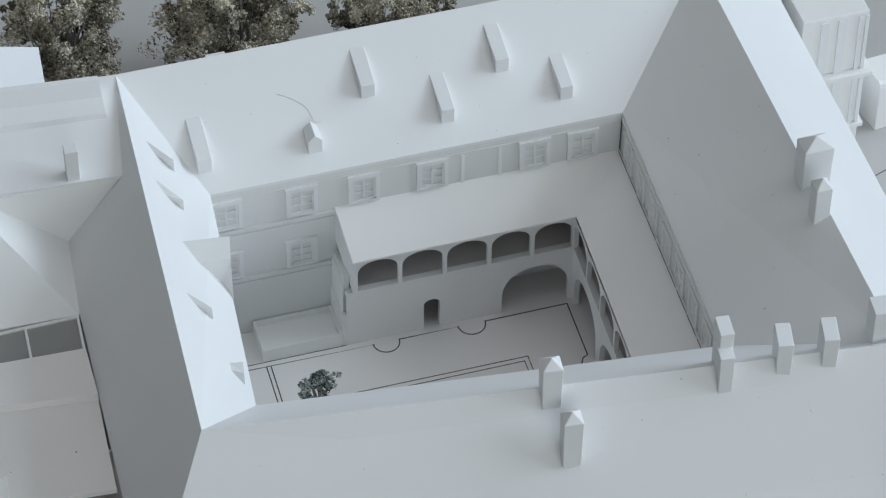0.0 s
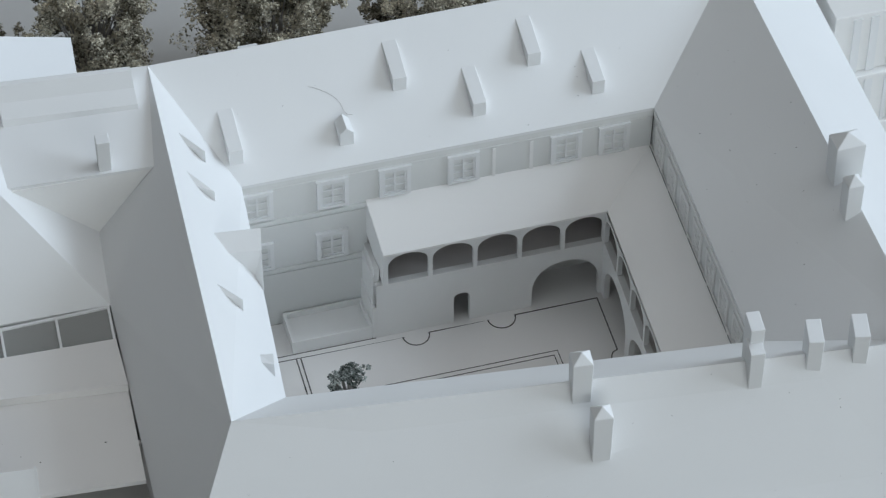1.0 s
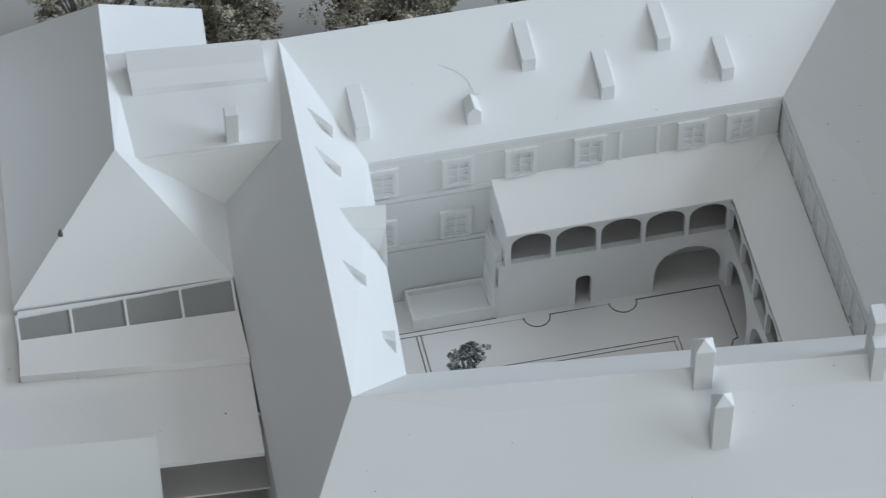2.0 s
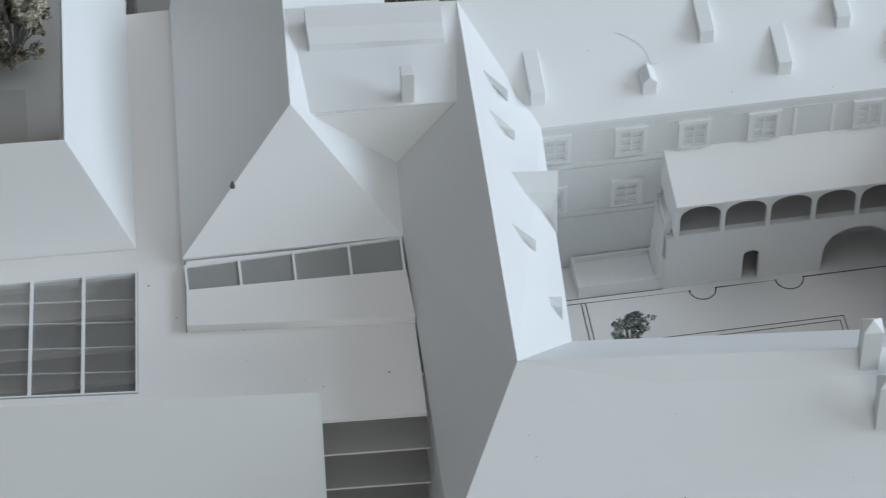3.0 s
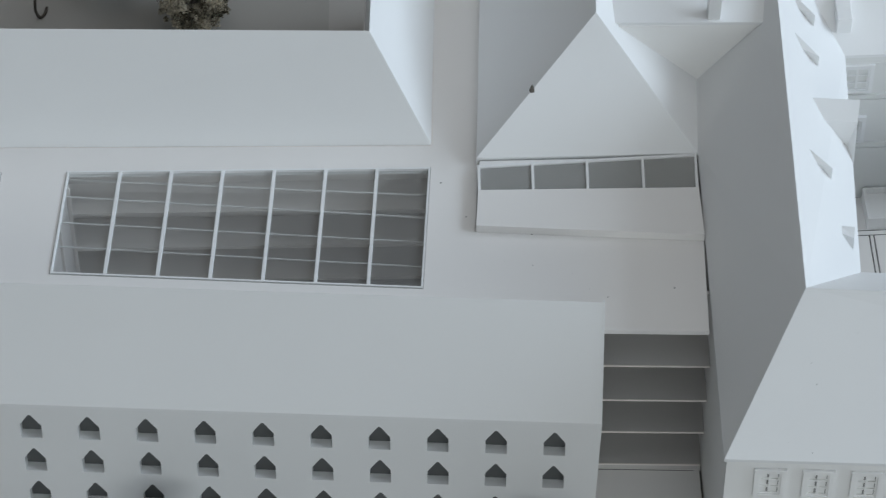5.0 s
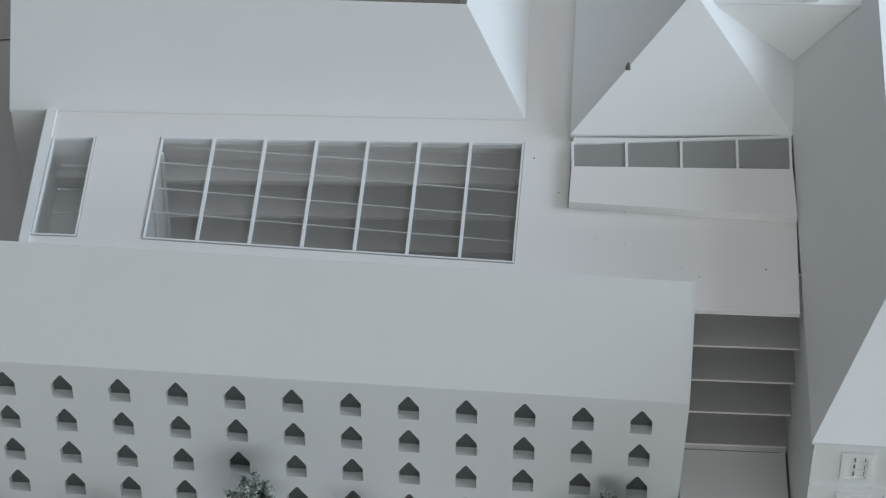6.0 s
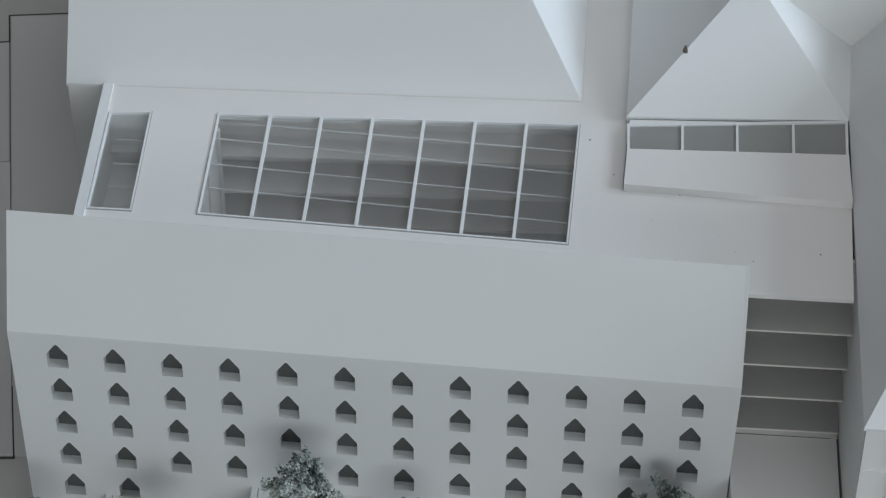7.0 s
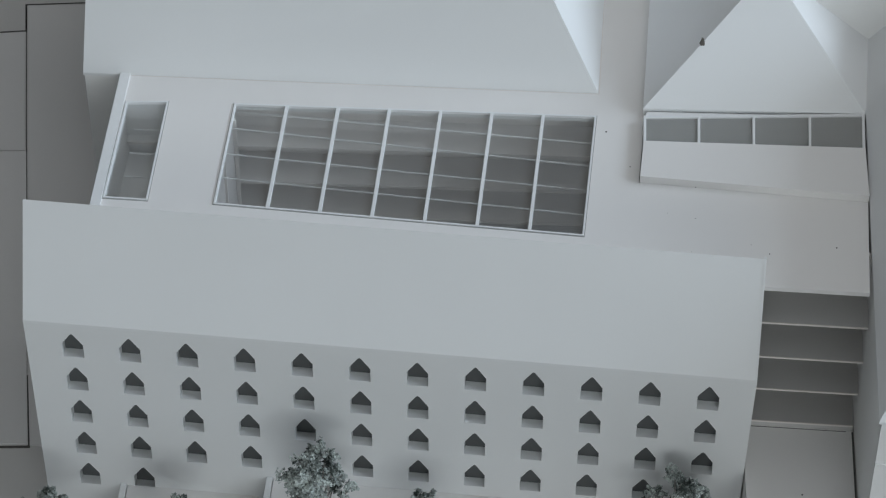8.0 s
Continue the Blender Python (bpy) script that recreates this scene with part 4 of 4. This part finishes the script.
tree((-35.9, 25.0, 0.06), 7.0, 2.3, 0.4, 18000, LEAF, OLIVE, 7, 0.07, 60, 0.6)
tree((-41.6, 26.6, 0.06), 7.5, 2.6, 0.8, 16000, LEAF, OLIVE, 8, 0.06, 36, 1.4)
tree((-28.3, 27.8, 0), 8.5, 2.1, 2.8, 9000, LEAF, OLIVE, 15, 0.06, 22, 1.4)
tree((-3.14, -4.51, 0), 3.0, 1.35, 0.15, 5000, LEAFG, "small grey green model tree in the courtyard", 9, 0.05, 22)
tree((-45.95, -18.6, -12.5), 13.4, 2.1, 7.2, 12000, LEAFG, FROST, 10, 0.072, 42)
tree((-26.5, -19.6, -12.5), 12.2, 2.0, 6.2, 11000, LEAFG, FROST, 11, 0.072, 40)
tree((-40.3, -19.6, -12.5), 10.0, 1.5, 6.2, 7000, LEAFG, FROST, 12, 0.07, 26)
tree((-54.2, -18.4, -12.5), 8.7, 1.5, 5.2, 7000, LEAFG, FROST, 13, 0.07, 26)
tree((-61.2, -17.8, -12.5), 7.9, 1.6, 4.6, 7000, LEAFG, FROST, 14, 0.07, 26)

# ---- the church beyond the east wing ----
church = thing("church", "white model church with pilasters, cornices and a round-ended chapel", "model building", (32.33, 8.74, 0))
for x0, y0, x1, y1, z0, z1, nm in ((29.93, 6.94, 34.21, 12.94, 0, 2.1, "base"), (29.73, 6.69, 34.45, 13.14, 2.1, 2.45, "cornice"), (29.93, 6.94, 34.23, 12.94, 2.45, 6.3, "tower"), (29.73, 6.69, 34.43, 13.14, 6.3, 6.55, "cornice"), (29.58, 6.54, 34.63, 13.24, 6.55, 6.85, "cornice"), (29.93, 7.04, 34.13, 12.94, 6.85, 11.5, "upper_storey")):
    bm = bmesh.new()
    prism(bm, ((x0, y0), (x1, y0), (x1, y1), (x0, y1)), z0, z1)
    bmesh.ops.bevel(bm, geom=list(bm.edges), offset=0.05, segments=1, affect="EDGES")
    part(nm, bm, WALL, church)
for x, w in ((31.33, 0.5), (32.43, 0.5), (33.58, 0.22), (34.01, 0.22)):
    for z0, z1, y in ((2.47, 6.28, 6.82), (6.87, 11.2, 6.92)):
        bm = bmesh.new()
        prism(bm, ((x - w / 2, y), (x + w / 2, y), (x + w / 2, y + 0.16), (x - w / 2, y + 0.16)), z0, z1)
        part("pilaster", bm, WHITE, church)
bm = bmesh.new()
prof = [(8.08, 0), (8.08, 3.5), (8.16, 3.8), (8.36, 3.98), (9.24, 4.0), (10.34, 4.0), (10.34, 0)]
a, b = [bm.verts.new((36.01 - (y - 8.08) * 0.2, y, z)) for y, z in prof], [bm.verts.new((39.81, y + 0.4, z)) for y, z in prof]
bm.faces.new(a)
bm.faces.new(b[::-1])
for i in range(len(prof)):
    bm.faces.new((a[i], b[i], b[(i + 1) % len(prof)], a[(i + 1) % len(prof)]))
part("chapel", bm, WALL, church)
paving = thing("street_lines", "thin dark lines engraved in the base board", "engraved lines", (0, 0, 0), kind="structure")
line(paving, [(30.31, 3.43), (32.86, 3.71), (34.23, 4.23), (35.43, 4.65), (37.66, 4.98), (41.07, 6.76)], 0.07, -0.02)
line(paving, [(-75, 24.6), (-66.24, 25.25), (-66.43, 27.6), (-60, 27.9)], 0.11, -12.52)
line(paving, [(-66.4, 27.5), (-65.4, 14.7), (-64.0, -3.1)], 0.06, -12.52)
line(paving, [(-75, 14.75), (-65.4, 14.7)], 0.05, -12.52)
bm = bmesh.new()
slab(bm, [(-75, -8.4, -12.3), (-63.5, -8.3, -12.3), (-63.98, -3.1, -12.3), (-65.4, 14.6, -12.3), (-75, 14.7, -12.3)], 0.25)
tagged(part("raised_board", bm, STREET), "raised grey base board with a worn edge", "board", kind="structure")
bm = bmesh.new()
slab(bm, [(-66.3, 27.5, -12.46), (-65.3, 14.6, -12.46), (-63.9, -3.1, -12.46), (-63.4, -8.3, -12.46), (-57, -9, -12.46), (-57, 27.6, -12.46)], 0.1)
slab(bm, [(-75, 14.85, -12.46), (-65.5, 14.8, -12.46), (-66.3, 25.1, -12.46), (-75, 24.5, -12.46)], 0.1)
tagged(part("pavement", bm, STREET), "pale grey street boards beside the buildings", "pavement", kind="structure")
line(paving, [(-75, -8.5), (-63.45, -8.42), (-63.9, -3.1)], 0.16, -12.5)

# ---- dust and a stray fibre ----
rng = np.random.default_rng(5)


def specks():
    spots = [(-18.13, -11.51, PZ), (-28.92, -5.78, PZ), (-30.14, -3.23, PZ), (-25.44, -7.26, PZ), (-37.67, 0.3, PZ), (-18.2, -20.5, -2.6), (-19.5, -19.0, -2.6), (-4.9, 1.0, 0.0)]
    for _ in range(26):
        u, v = rng.uniform(0.05, 0.95, 2)
        a, b = lerp(SWR, SER, u), lerp(SWO, SEO, u)
        spots.append(lerp(a, b, v))
        u, v = rng.uniform(0.05, 0.95, 2)
        spots.append(lerp(lerp(NWI, NEI, u), lerp(NWR, NER, u), v))
        u, v = rng.uniform(0.05, 0.95, 2)
        spots.append(lerp(lerp(NEI, SEI, u), lerp(NER, SER, u), v))
        if _ % 3 == 0:
            spots.append((rng.uniform(-30, -17), rng.uniform(-14, -8.5), PZ))
    verts, faces = [], []
    for i, p in enumerate(spots):
        s = 0.065 if i < 8 else 0.03 * rng.uniform(0.5, 1.5)
        k = len(verts)
        for d in ((1, 0, 0), (-1, 0, 0), (0, 1, 0), (0, -1, 0), (0, 0, 0.7), (0, 0, -0.7)):
            verts.append(tuple((q + e * s * rng.uniform(0.6, 1.2)) * S for q, e in zip(p, d)))
        faces += [tuple(k + j for j in f) for f in ((0, 2, 4), (2, 1, 4), (1, 3, 4), (3, 0, 4), (2, 0, 5), (1, 2, 5), (3, 1, 5), (0, 3, 5))]
    me = bpy.data.meshes.new("dust")
    me.from_pydata(verts, [], faces)
    me.materials.append(SPECK)
    tagged(new("dust", me), "scattered dark dust specks on the white roofs", "dust", kind="stuff")


specks()
curve = bpy.data.curves.new("fibre", "CURVE")
curve.dimensions, curve.bevel_depth, curve.bevel_resolution = "3D", 0.008 * S, 1
sp = curve.splines.new("POLY")
route = [(-2.19, 6.85), (-1.76, 6.66), (-1.31, 6.40), (-0.91, 6.09), (-0.66, 5.75), (-0.60, 5.48), (-0.55, 5.29), (-0.40, 5.08), (-0.10, 5.05)]
sp.points.add(len(route) - 1)
for pt, (x, y) in zip(sp.points, route):
    pt.co = (x * S, y * S, (ridge_height(y) + 0.03) * S, 1)
curve.materials.append(TWIG)
tagged(new("fibre", curve), "thin stray brown fibre lying on the roof", "fibre")
curve = bpy.data.curves.new("bent_wire", "CURVE")
curve.dimensions, curve.bevel_depth, curve.bevel_resolution = "3D", 0.09 * S, 2
sp = curve.splines.new("BEZIER")
route = [(-53.38, 20.33, 2.20), (-53.47, 20.27, 1.20), (-53.46, 20.19, 0.60), (-53.25, 20.14, 0.20), (-52.98, 20.46, 0.15), (-52.84, 20.89, 0.30)]
sp.bezier_points.add(len(route) - 1)
for pt, p in zip(sp.bezier_points, route):
    pt.co = Vector(p) * S
    pt.handle_left_type = pt.handle_right_type = "AUTO"
curve.materials.append(SPECK)
tagged(new("bent_wire", curve), "dark bent wire standing in the inner yard", "wire")
